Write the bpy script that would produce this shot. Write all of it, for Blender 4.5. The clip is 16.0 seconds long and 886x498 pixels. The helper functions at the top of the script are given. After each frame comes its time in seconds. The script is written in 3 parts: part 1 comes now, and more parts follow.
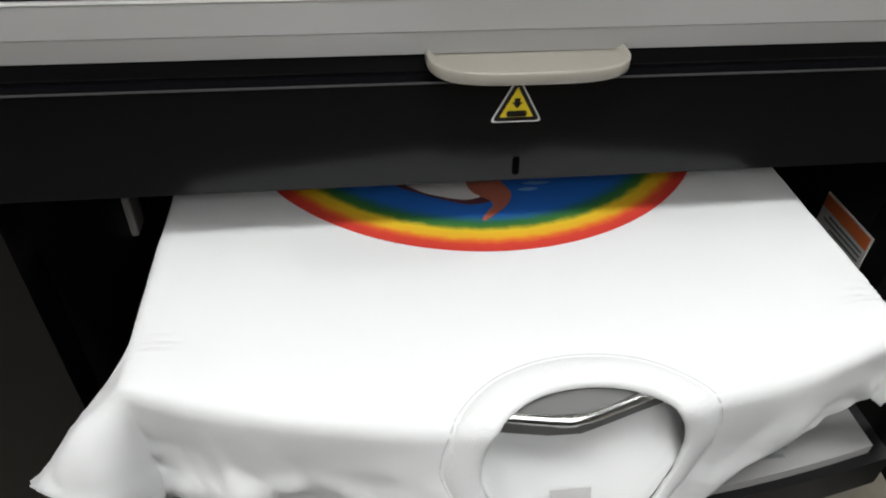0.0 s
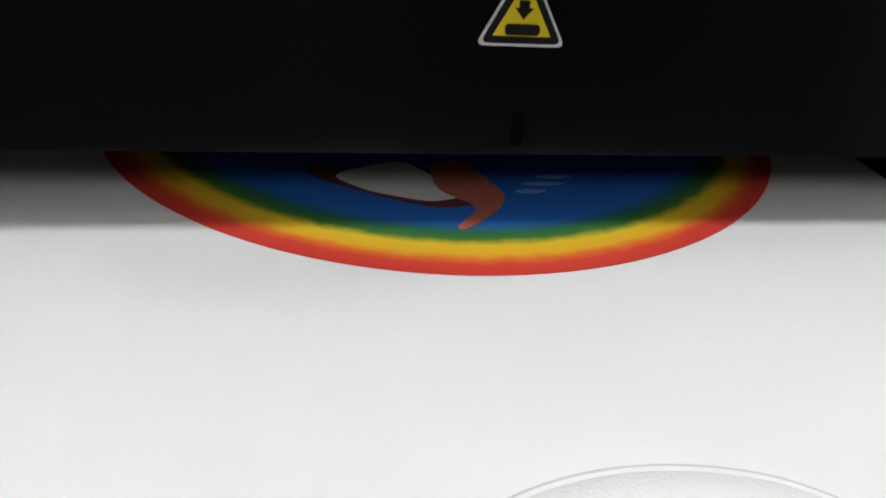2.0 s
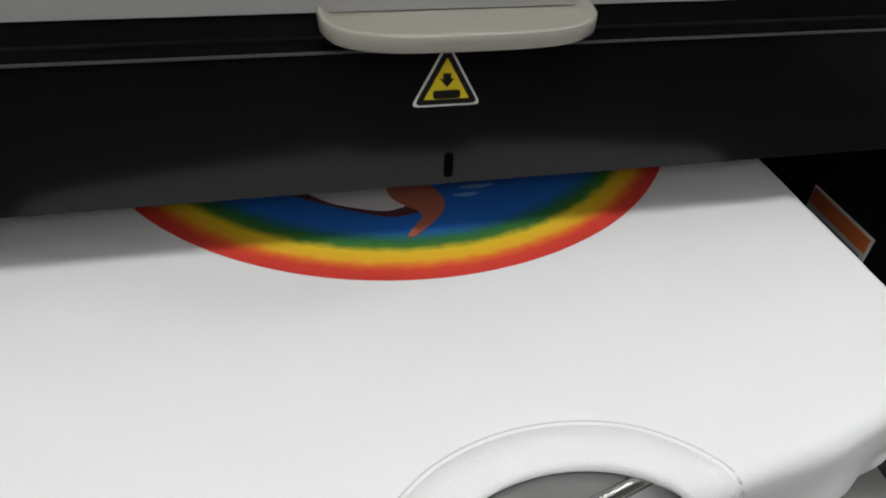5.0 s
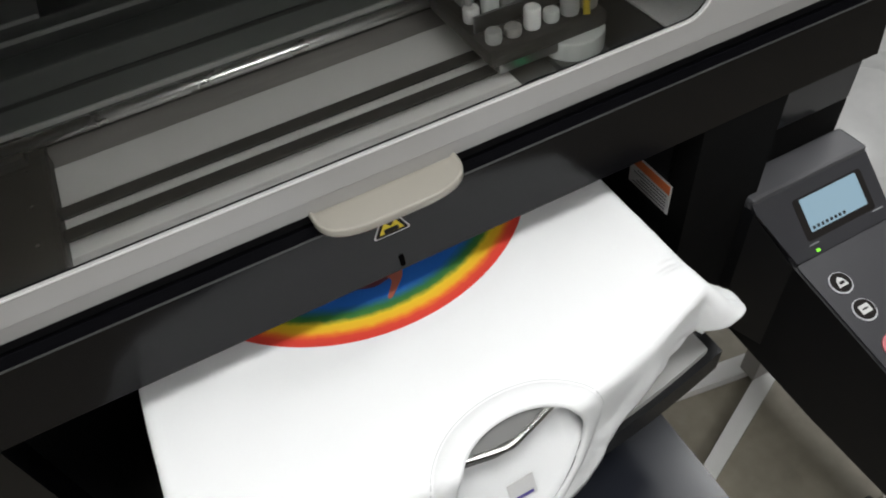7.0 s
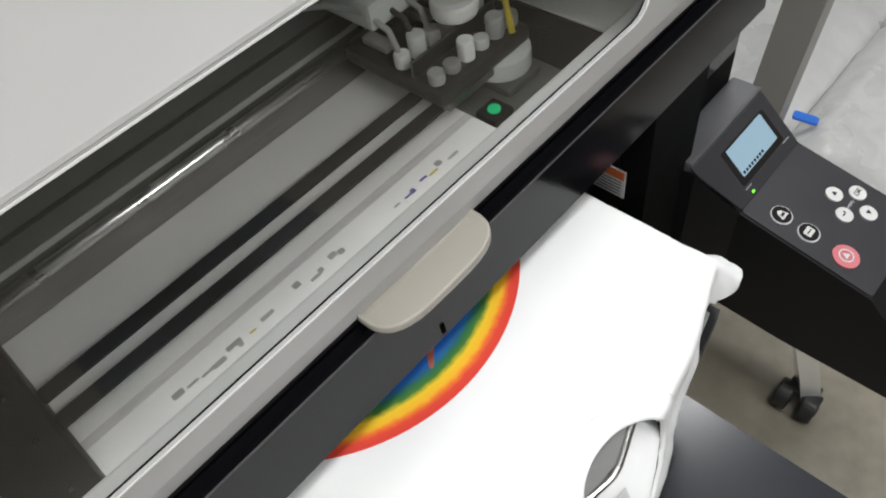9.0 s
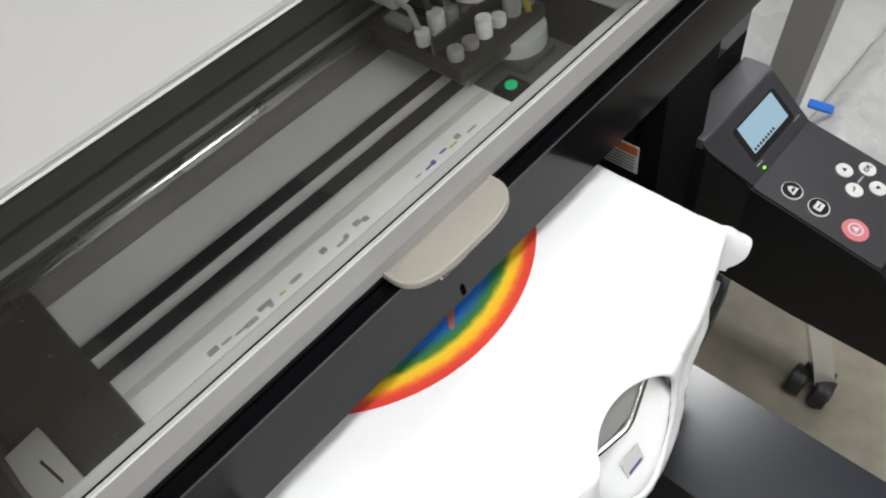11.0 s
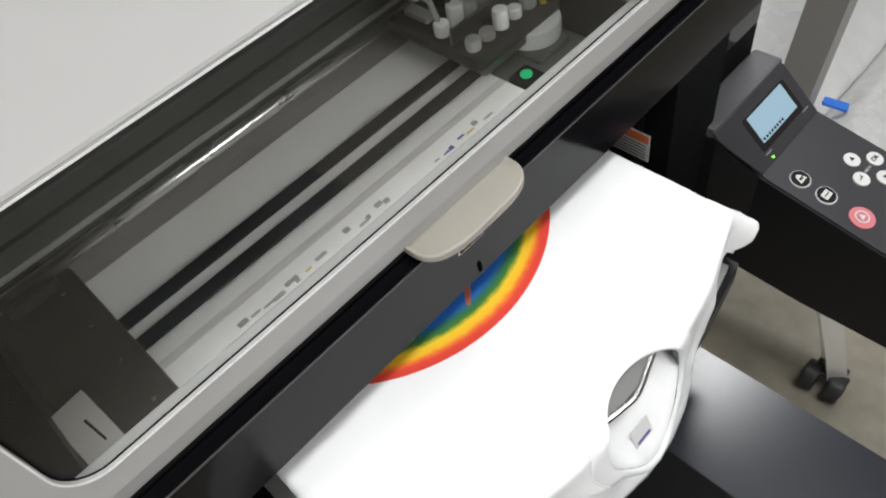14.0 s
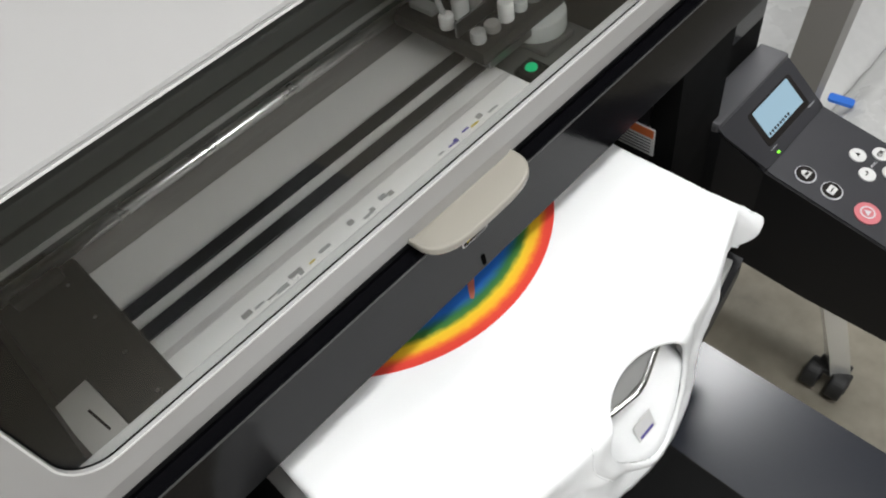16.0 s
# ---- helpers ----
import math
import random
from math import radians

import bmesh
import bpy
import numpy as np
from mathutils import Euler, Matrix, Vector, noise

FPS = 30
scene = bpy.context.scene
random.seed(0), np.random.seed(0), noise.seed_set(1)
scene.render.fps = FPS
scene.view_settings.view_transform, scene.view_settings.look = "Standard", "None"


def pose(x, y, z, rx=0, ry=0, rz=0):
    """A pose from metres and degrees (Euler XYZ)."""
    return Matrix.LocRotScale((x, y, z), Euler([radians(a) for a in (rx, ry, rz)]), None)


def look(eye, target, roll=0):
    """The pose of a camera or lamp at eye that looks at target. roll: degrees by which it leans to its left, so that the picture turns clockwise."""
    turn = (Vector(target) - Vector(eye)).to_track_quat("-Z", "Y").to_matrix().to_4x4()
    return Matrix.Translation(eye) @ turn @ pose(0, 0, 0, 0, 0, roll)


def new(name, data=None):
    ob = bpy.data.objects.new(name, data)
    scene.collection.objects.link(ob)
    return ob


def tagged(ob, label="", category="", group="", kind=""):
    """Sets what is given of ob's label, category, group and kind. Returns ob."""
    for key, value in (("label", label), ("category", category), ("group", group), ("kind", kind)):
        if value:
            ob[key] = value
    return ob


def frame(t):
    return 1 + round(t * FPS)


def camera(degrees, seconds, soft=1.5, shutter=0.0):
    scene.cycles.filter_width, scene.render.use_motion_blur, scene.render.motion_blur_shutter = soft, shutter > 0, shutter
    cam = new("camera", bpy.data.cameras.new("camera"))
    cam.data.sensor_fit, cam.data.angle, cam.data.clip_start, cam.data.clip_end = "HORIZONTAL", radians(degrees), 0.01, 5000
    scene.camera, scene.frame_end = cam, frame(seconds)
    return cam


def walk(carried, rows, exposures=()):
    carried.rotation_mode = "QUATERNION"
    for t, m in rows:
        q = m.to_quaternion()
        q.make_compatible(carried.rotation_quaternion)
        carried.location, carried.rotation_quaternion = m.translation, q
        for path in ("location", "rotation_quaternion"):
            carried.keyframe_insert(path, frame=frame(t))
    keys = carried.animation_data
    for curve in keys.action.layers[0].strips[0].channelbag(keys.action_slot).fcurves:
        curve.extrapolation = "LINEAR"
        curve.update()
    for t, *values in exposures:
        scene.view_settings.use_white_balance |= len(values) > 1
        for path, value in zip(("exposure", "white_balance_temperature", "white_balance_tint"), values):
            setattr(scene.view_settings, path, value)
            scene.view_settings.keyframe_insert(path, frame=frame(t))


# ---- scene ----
cam = camera(64.0, 16.0, soft=2.0)
EXPOSURES = [(0, -0.62), (0.5, -0.78), (1.0, -0.90), (1.5, -0.90), (2.0, -0.86), (4.0, -0.92), (4.7, -1.0), (6.8, -0.62), (9, -0.38), (11.5, -0.28), (16, -0.28)]
PATH = [
    (0, (-0.063, -0.238, 1.199), (0.147, 1.281, -0.084), 1.8),
    (0.5, (-0.064, -0.208, 1.168), (0.103, 1.3, -0.135), 0.1),
    (1, (-0.058, -0.182, 1.12), (0.26, 1.42, -0.033), 3.0),
    (1.5, (-0.045, -0.167, 1.118), (0.194, 1.439, -0.05), 4.6),
    (2, (-0.043, -0.15, 1.1), (0.25, 1.517, 0.036), 4.7),
    (2.5, (-0.042, -0.141, 1.094), (0.257, 1.611, 0.177), 4.2),
    (3, (-0.039, -0.143, 1.094), (0.222, 1.613, 0.173), 3.3),
    (3.5, (-0.045, -0.147, 1.105), (0.306, 1.512, 0.044), 4.1),
    (4, (-0.043, -0.162, 1.119), (0.292, 1.468, 0.009), 4.4),
    (4.5, (-0.044, -0.166, 1.132), (0.321, 1.4, -0.057), 4.3),
    (7, (-0.065, -0.231, 1.324), (0.397, 1.0, -0.183), -8.6),
    (7.5, (-0.103, -0.173, 1.35), (0.562, 0.941, -0.172), -10.7),
    (8, (-0.13, -0.146, 1.349), (0.656, 0.863, -0.188), -11.0),
    (8.5, (-0.117, -0.147, 1.347), (0.674, 0.826, -0.21), -11.2),
    (9, (-0.118, -0.15, 1.349), (0.666, 0.825, -0.212), -11.5),
    (11.5, (-0.143, -0.169, 1.356), (0.595, 0.836, -0.208), -13.3),
    (12, (-0.147, -0.174, 1.359), (0.579, 0.839, -0.206), -13.6),
    (12.5, (-0.152, -0.178, 1.36), (0.571, 0.839, -0.203), -13.8),
    (13, (-0.152, -0.179, 1.361), (0.568, 0.846, -0.198), -13.9),
    (13.5, (-0.156, -0.179, 1.362), (0.567, 0.848, -0.194), -13.8),
    (14, (-0.156, -0.179, 1.362), (0.57, 0.847, -0.194), -14.0),
    (14.5, (-0.154, -0.177, 1.361), (0.564, 0.847, -0.2), -14.0),
    (15, (-0.154, -0.177, 1.36), (0.553, 0.844, -0.207), -14.3),
    (15.5, (-0.155, -0.179, 1.361), (0.555, 0.842, -0.205), -14.0),
    (16, (-0.157, -0.179, 1.361), (0.554, 0.846, -0.202), -14.1),
]
walk(cam, [(t, look(e, g, r)) for t, e, g, r in PATH], EXPOSURES)


# ---------------------------------------------------------------- world and light
world = bpy.data.worlds.new("world")
scene.world = world
world.use_nodes = True
world.node_tree.nodes["Background"].inputs[0].default_value = (0.75, 0.78, 0.82, 1)
world.node_tree.nodes["Background"].inputs[1].default_value = 0.12


def area_light(name, x, y, z, sx, sy, watts, color=(0.985, 0.995, 1.0)):
    data = bpy.data.lights.new(name, "AREA")
    data.shape, data.size, data.size_y, data.energy, data.color = "RECTANGLE", sx, sy, watts, color
    ob = new(name, data)
    ob.location = (x, y, z)
    return ob


CEIL = 2.75
# first two follow the shadow edge and deck sheen; last two are added fill
LAMPS = [(0.1, -0.48, 1.25, 0.34, 22), (1.24, 0.48, 0.30, 0.66, 30), (-1.7, -0.9, 1.2, 1.1, 12), (0.3, -2.3, 1.4, 0.9, 27)]
for lx, ly, lsx, lsy, watts in LAMPS:
    area_light("lamp_light", lx, ly, CEIL - 0.062, lsx, lsy, watts)


# ---------------------------------------------------------------- materials
def mat(name, color, rough=0.5, metal=0.0, vary=0.06, scale=30.0, bump=0.0, bump_scale=400.0, coat=0.0, spec=0.5, rough_vary=0.08, stretch=(1, 1, 1)):
    m = bpy.data.materials.new(name)
    m.use_nodes = True
    nt = m.node_tree
    p = nt.nodes["Principled BSDF"]
    p.inputs["Roughness"].default_value = rough
    p.inputs["Metallic"].default_value = metal
    p.inputs["Coat Weight"].default_value = coat
    p.inputs["Coat Roughness"].default_value = 0.04
    p.inputs["Specular IOR Level"].default_value = spec
    tc = nt.nodes.new("ShaderNodeTexCoord")
    mp = nt.nodes.new("ShaderNodeMapping")
    mp.inputs["Scale"].default_value = stretch
    nt.links.new(tc.outputs["Object"], mp.inputs[0])
    big = nt.nodes.new("ShaderNodeTexNoise")
    big.inputs["Scale"].default_value, big.inputs["Detail"].default_value = scale, 6
    fine = nt.nodes.new("ShaderNodeTexNoise")
    fine.inputs["Scale"].default_value, fine.inputs["Detail"].default_value = bump_scale, 4
    for n in (big, fine):
        nt.links.new(mp.outputs[0], n.inputs["Vector"])
    mix = nt.nodes.new("ShaderNodeMix")
    mix.data_type = "RGBA"
    mix.inputs["A"].default_value = (*[c * (1 - vary) for c in color], 1)
    mix.inputs["B"].default_value = (*[min(1, c * (1 + vary)) for c in color], 1)
    add = nt.nodes.new("ShaderNodeMath")
    add.operation = "ADD"
    half = nt.nodes.new("ShaderNodeMath")
    half.operation, half.inputs[1].default_value = "MULTIPLY", 0.5
    nt.links.new(big.outputs["Fac"], add.inputs[0])
    nt.links.new(fine.outputs["Fac"], add.inputs[1])
    nt.links.new(add.outputs[0], half.inputs[0])
    nt.links.new(half.outputs[0], mix.inputs["Factor"])
    nt.links.new(mix.outputs["Result"], p.inputs["Base Color"])
    if rough_vary:
        mr = nt.nodes.new("ShaderNodeMapRange")
        mr.inputs["To Min"].default_value, mr.inputs["To Max"].default_value = max(0.01, rough - rough_vary), min(1, rough + rough_vary)
        nt.links.new(big.outputs["Fac"], mr.inputs["Value"])
        nt.links.new(mr.outputs[0], p.inputs["Roughness"])
    if bump:
        b = nt.nodes.new("ShaderNodeBump")
        b.inputs["Strength"].default_value, b.inputs["Distance"].default_value = bump, 0.0006
        nt.links.new(fine.outputs["Fac"], b.inputs["Height"])
        nt.links.new(b.outputs[0], p.inputs["Normal"])
    return m


def glow(name, color, strength):
    m = bpy.data.materials.new(name)
    m.use_nodes = True
    p = m.node_tree.nodes["Principled BSDF"]
    p.inputs["Base Color"].default_value = (*[c * 0.08 for c in color], 1)
    p.inputs["Emission Color"].default_value = (*color, 1)
    p.inputs["Emission Strength"].default_value = strength
    return m


M_FASCIA = mat("gloss_black_plastic", (0.004, 0.004, 0.005), 0.13, coat=0.0, vary=0.15, rough_vary=0.015, spec=0.3)
M_BLACK = mat("satin_black_plastic", (0.008, 0.008, 0.009), 0.45, vary=0.2, bump=0.12, bump_scale=1500, spec=0.3)
M_GLINT = mat("glint_grey", (0.07, 0.07, 0.07), 0.4)
M_SILL = mat("grey_inner_sill", (0.44, 0.44, 0.43), 0.45, vary=0.05)
# greyer than the bed: the shadow along the guide rod is in this colour
M_LEDGE = mat("shaded_grey_ledge", (0.30, 0.285, 0.275), 0.5, vary=0.35, scale=14, bump_scale=60, stretch=(0.4, 3, 1))
# the arm's grey plastic made paler, for ceiling light on its upward face
M_TOPLIT = mat("toplit_grey_plastic", (0.075, 0.075, 0.08), 0.45, vary=0.15, scale=60, bump=0.2, bump_scale=1600)
M_HOLE = mat("black_recess", (0.0015, 0.0015, 0.0015), 0.9, spec=0.02)
M_MATT = mat("matt_black_plastic", (0.005, 0.005, 0.005), 0.7, spec=0.08)
M_GREY_ARM = mat("dark_grey_plastic", (0.027, 0.027, 0.031), 0.45, vary=0.1, bump=0.2, bump_scale=1600)
M_DECK = mat("dark_deck_plastic", (0.014, 0.016, 0.022), 0.23, vary=0.04, rough_vary=0.0, scale=12, spec=0.55)
M_COVER = mat("warm_white_plastic", (0.41, 0.405, 0.396), 0.4, vary=0.03, bump=0.1, bump_scale=1600)
M_HANDLE = mat("cream_plastic", (0.34, 0.32, 0.275), 0.30, vary=0.02, scale=25, bump=0.04, bump_scale=900, rough_vary=0.02)
M_SHIRT = mat("white_cotton_knit", (0.86, 0.87, 0.87), 0.92, vary=0.03, scale=18, bump=0.35, bump_scale=2600, spec=0.15)
M_RIB = mat("white_ribbed_knit", (0.85, 0.86, 0.86), 0.92, vary=0.03, scale=18, bump=0.5, bump_scale=1400, spec=0.15)
M_SEAM = mat("shaded_stitching", (0.62, 0.63, 0.63), 0.9, vary=0.1)
M_PLATEN = mat("grey_platen_felt", (0.17, 0.17, 0.165), 0.8, vary=0.1, bump=0.3, bump_scale=2000)
M_CHROME = mat("polished_steel", (0.88, 0.88, 0.87), 0.24, metal=1.0, vary=0.05, rough_vary=0.05)
M_ROD = mat("ground_steel_rod", (0.97, 0.97, 0.96), 0.28, metal=1.0, vary=0.03, rough_vary=0.02)
M_RIM = mat("bright_steel_rim", (0.62, 0.62, 0.60), 0.22, metal=1.0, vary=0.05, rough_vary=0.05)
M_STEEL = mat("brushed_steel", (0.42, 0.42, 0.42), 0.3, metal=1.0, vary=0.1, stretch=(1, 12, 12))
M_TRAY = mat("light_grey_tray", (0.42, 0.42, 0.41), 0.45, vary=0.05)
M_BED = mat("pale_grey_bed", (0.80, 0.79, 0.77), 0.5, vary=0.10, scale=14, bump=0.1, stretch=(0.3, 3, 1))
M_STREAK = mat("mottled_grey_strip", (0.58, 0.56, 0.55), 0.6, vary=0.5, scale=16, bump_scale=90, stretch=(0.35, 3, 1))
M_BELT = mat("black_rubber_belt", (0.025, 0.024, 0.024), 0.6, vary=0.2)
M_DARKMETAL = mat("dark_painted_metal", (0.034, 0.032, 0.030), 0.45, vary=0.3, scale=20, spec=0.3)
M_INNER = mat("dark_inner_housing", (0.09, 0.092, 0.088), 0.55, vary=0.25, scale=9, bump_scale=40, spec=0.3)
M_CARR = mat("grey_carriage_plastic", (0.34, 0.34, 0.33), 0.4, vary=0.3, scale=40)
M_BEAM = mat("grey_painted_beam", (0.085, 0.09, 0.084), 0.45, vary=0.35, scale=9, bump_scale=40, stretch=(0.3, 3, 3))
M_WHITE = mat("white_plastic", (0.78, 0.78, 0.76), 0.4)
M_FROST = mat("frosted_plastic", (0.62, 0.64, 0.62), 0.25, vary=0.1)
M_YELLOW = mat("yellow_vinyl", (0.80, 0.62, 0.02), 0.35, vary=0.04)
M_CABLE = mat("yellow_cable", (0.55, 0.42, 0.03), 0.4)
M_INK = mat("black_vinyl_ink", (0.012, 0.01, 0.009), 0.7, spec=0.15)
M_OUTLINE = mat("pale_vinyl_border", (0.72, 0.71, 0.72), 0.4)
M_LABEL = mat("label_paper", (0.70, 0.70, 0.69), 0.5)
M_ORANGE = mat("orange_label_band", (0.72, 0.17, 0.05), 0.45)
M_GREYINK = mat("grey_print", (0.16, 0.16, 0.17), 0.6)
M_PALEINK = mat("pale_print", (0.55, 0.56, 0.58), 0.5)
M_WORD = mat("faded_print", (0.26, 0.27, 0.28), 0.5)
M_BUTTON = mat("white_button_face", (0.60, 0.60, 0.59), 0.35)
M_RED_BUTTON = mat("pink_button_face", (0.56, 0.17, 0.19), 0.35)
M_FLOOR = mat("worn_concrete", (0.26, 0.235, 0.185), 0.5, vary=0.6, scale=10, bump=0.3, bump_scale=24)
M_WALL = mat("painted_wall", (0.55, 0.55, 0.54), 0.7, vary=0.03, scale=2)
# unseen south wall, made dark so the glossy fascia reflects black
M_DARKWALL = mat("reflection_dark_wall", (0.022, 0.022, 0.024), 0.8, vary=0.08, scale=2)
M_CEIL = mat("ceiling_board", (0.22, 0.22, 0.22), 0.8, vary=0.03, scale=3)
M_RUBBER = mat("black_caster_rubber", (0.02, 0.02, 0.02), 0.5)
M_POST = mat("grey_painted_steel", (0.30, 0.29, 0.275), 0.4, vary=0.06)
M_WRAP = mat("cloudy_plastic_wrap", (0.66, 0.66, 0.65), 0.28, vary=0.12, scale=6, bump=0.8, bump_scale=40)
M_BLUE = mat("blue_tape", (0.04, 0.20, 0.78), 0.5)
M_ALU = mat("brushed_aluminium", (0.84, 0.84, 0.83), 0.22, metal=0.65, vary=0.08, scale=12)
M_TUBE = glow("lamp_diffuser_glow", (1, 0.985, 0.96), 5.0)
M_SCREEN = glow("lit_screen", (0.36, 0.54, 0.66), 1.0)
M_LED = glow("green_indicator", (0.25, 0.9, 0.05), 2.0)
M_GLED = glow("green_sensor_glow", (0.0, 0.55, 0.2), 0.8)
M_PURPLE = mat("violet_label", (0.10, 0.08, 0.32), 0.5)

M_GLASS = bpy.data.materials.new("smoked_glass")
M_GLASS.use_nodes = True
_p = M_GLASS.node_tree.nodes["Principled BSDF"]
_p.inputs["Base Color"].default_value = (0.97, 0.98, 0.965, 1)
_p.inputs["Roughness"].default_value = 0.015
_p.inputs["Transmission Weight"].default_value = 1.0
_p.inputs["IOR"].default_value = 1.45


# ---------------------------------------------------------------- mesh helpers
def link(name, bm, material, parent=None, label="", smooth=False, bevel=0.0, matrix=None):
    me = bpy.data.meshes.new(name)
    if bevel:
        bmesh.ops.bevel(bm, geom=[e for e in bm.edges if len(e.link_faces) == 2 and e.calc_face_angle() > 0.5], offset=bevel, segments=2, affect="EDGES", profile=0.6)
    bmesh.ops.recalc_face_normals(bm, faces=bm.faces)
    if smooth:
        for fc in bm.faces:
            fc.smooth = True
    bm.to_mesh(me)
    bm.free()
    me.materials.append(material)
    ob = new(name, me)
    if matrix is not None:
        ob.matrix_world = matrix
    if parent:
        ob.parent = parent
    if label:
        ob["label"] = label
    return ob


def part(name, bm, material, parent, label="", **kw):
    return link(name, bm, material, parent, label, **kw)


def box(x0, x1, y0, y1, z0, z1, bm=None):
    bm = bm or bmesh.new()
    r = bmesh.ops.create_cube(bm, size=1)
    for v in r["verts"]:
        v.co = Vector(((x0 + x1) / 2 + v.co.x * (x1 - x0), (y0 + y1) / 2 + v.co.y * (y1 - y0), (z0 + z1) / 2 + v.co.z * (z1 - z0)))
    return bm


def prism(pts, h0, h1, axis="z", bm=None):
    """A prism over the outline pts; axis: the direction of its height."""
    bm = bm or bmesh.new()

    def place(a, b, h):
        return {"z": (a, b, h), "y": (a, h, b), "x": (h, a, b)}[axis]
    lo = [bm.verts.new(place(a, b, h0)) for a, b in pts]
    hi = [bm.verts.new(place(a, b, h1)) for a, b in pts]
    bm.faces.new(lo)
    bm.faces.new(hi[::-1])
    for i in range(len(pts)):
        j = (i + 1) % len(pts)
        bm.faces.new((lo[i], lo[j], hi[j], hi[i]))
    return bm


def cyl(r, p, q, seg=24, bm=None, r2=None):
    bm = bm or bmesh.new()
    p, q = Vector(p), Vector(q)
    d = q - p
    m = Matrix.Translation((p + q) / 2) @ d.to_track_quat("Z", "Y").to_matrix().to_4x4()
    bmesh.ops.create_cone(bm, cap_ends=True, segments=seg, radius1=r, radius2=r if r2 is None else r2, depth=d.length, matrix=m)
    return bm


def tube(points, r, seg=10, bm=None):
    """A round bar along a line of points."""
    bm = bm or bmesh.new()
    pts = [Vector(p) for p in points]
    rings = []
    for i, p in enumerate(pts):
        d = (pts[min(i + 1, len(pts) - 1)] - pts[max(i - 1, 0)]).normalized()
        side = d.cross(Vector((0, 0, 1)))
        side = side.normalized() if side.length > 0.05 else Vector((1, 0, 0))
        up = side.cross(d)
        rings.append([bm.verts.new(p + r * (math.cos(2 * math.pi * k / seg) * side + math.sin(2 * math.pi * k / seg) * up)) for k in range(seg)])
    for a, b in zip(rings, rings[1:]):
        for k in range(seg):
            bm.faces.new((a[k], a[(k + 1) % seg], b[(k + 1) % seg], b[k]))
    bm.faces.new(rings[0][::-1])
    bm.faces.new(rings[-1])
    return bm


def round_rect(x0, x1, y0, y1, r, n=6):
    pts = []
    for cx, cy, a0 in ((x1 - r, y1 - r, 0), (x0 + r, y1 - r, 90), (x0 + r, y0 + r, 180), (x1 - r, y0 + r, 270)):
        for k in range(n + 1):
            a = radians(a0 + 90 * k / n)
            pts.append((cx + r * math.cos(a), cy + r * math.sin(a)))
    return pts


def thing(name, label, category, base=(0, 0, 0), group="", kind=""):
    ob = new(name)
    ob.empty_display_size = 0.05
    return tagged(ob, label, category, group, kind)


# ---------------------------------------------------------------- the room
tagged(link("floor", box(-3, 3.4, -4.2, 3, -0.1, 0), M_FLOOR), "worn beige-grey concrete workshop floor", "floor", kind="structure")
tagged(link("ceiling", box(-3, 3.4, -4.2, 3, CEIL, CEIL + 0.1), M_CEIL), "plain grey ceiling with strip lamps", "ceiling", kind="structure")
for nm, b in (("wall_north", (-3, 3.4, 3, 3.12)), ("wall_south", (-3, 3.4, -4.32, -4.2)), ("wall_west", (-3.12, -3, -4.32, 3.12)), ("wall_east", (3.4, 3.52, -4.32, 3.12))):
    tagged(link(nm, box(*b, 0, CEIL), M_DARKWALL if nm == "wall_south" else M_WALL), "unseen wall, darkened to keep the front's reflections black" if nm == "wall_south" else "plain off-white painted wall", "wall", kind="structure")
# fixtures for all four, the two added fill lamps included
for lx, ly, lsx, lsy, watts in LAMPS:
    lamp = thing("unseen_lamp", "white ceiling lamp out of view; two of the four added as fill", "lamp", group="ceiling lamps")
    part("housing", box(lx - lsx / 2 - 0.03, lx + lsx / 2 + 0.03, ly - lsy / 2 - 0.03, ly + lsy / 2 + 0.03, CEIL - 0.05, CEIL - 0.002), M_WHITE, lamp, bevel=0.004)
    part("diffuser", box(lx - lsx / 2, lx + lsx / 2, ly - lsy / 2, ly + lsy / 2, CEIL - 0.058, CEIL - 0.05), M_TUBE, lamp, "glowing white diffuser")


# ---------------------------------------------------------------- the garment printer
printer = thing("garment_printer", "large black and white flatbed garment printer with a glazed cover", "printer")
FX0, FX1 = -0.47, 0.352
FY = 0.014

# black front: one sheet over the platen opening and down both sides of it
LEAN = Matrix.Translation((0, FY, 1.045)) @ pose(0, 0, 0, -6.0, 0, 0) @ Matrix.Translation((0, -FY, -1.045))
part("fascia", prism([(FX0, 1.0250), (FX1, 1.0250), (FX1, 1.0705), (FX0, 1.0705)], FY, 0.0300, "y"), M_FASCIA, printer, "glossy black front over the platen opening", bevel=0.0018, matrix=LEAN)
part("front_cheek", prism([(FX0, 0.765), (-0.215, 0.765), (-0.215, 1.0244), (FX0, 1.0244)], FY - 0.0012, 0.034, "y"), M_FASCIA, printer, "glossy black cheek beside the opening", bevel=0.001)
part("front_cheek", prism([(0.21, 0.785), (0.277, 0.785), (0.277, 1.0244), (0.21, 1.0244)], FY - 0.0012, 0.034, "y"), M_MATT, printer, "matt black cheek beside the opening", bevel=0.001)
part("side_housing", box(0.2105, 0.3745, 0.0365, 0.60, 0.765, 1.070), M_BLACK, printer)
part("side_housing", box(FX0 + 0.001, -0.2155, 0.034, 0.60, 0.765, 1.070), M_BLACK, printer)
part("body_rim", box(FX0 + 0.003, FX1 - 0.003, 0.027, 0.034, 1.0705, 1.079), M_BLACK, printer)
part("body_rim", box(FX0 + 0.003, FX0 + 0.05, 0.034, 0.60, 1.0705, 1.079), M_BLACK, printer)
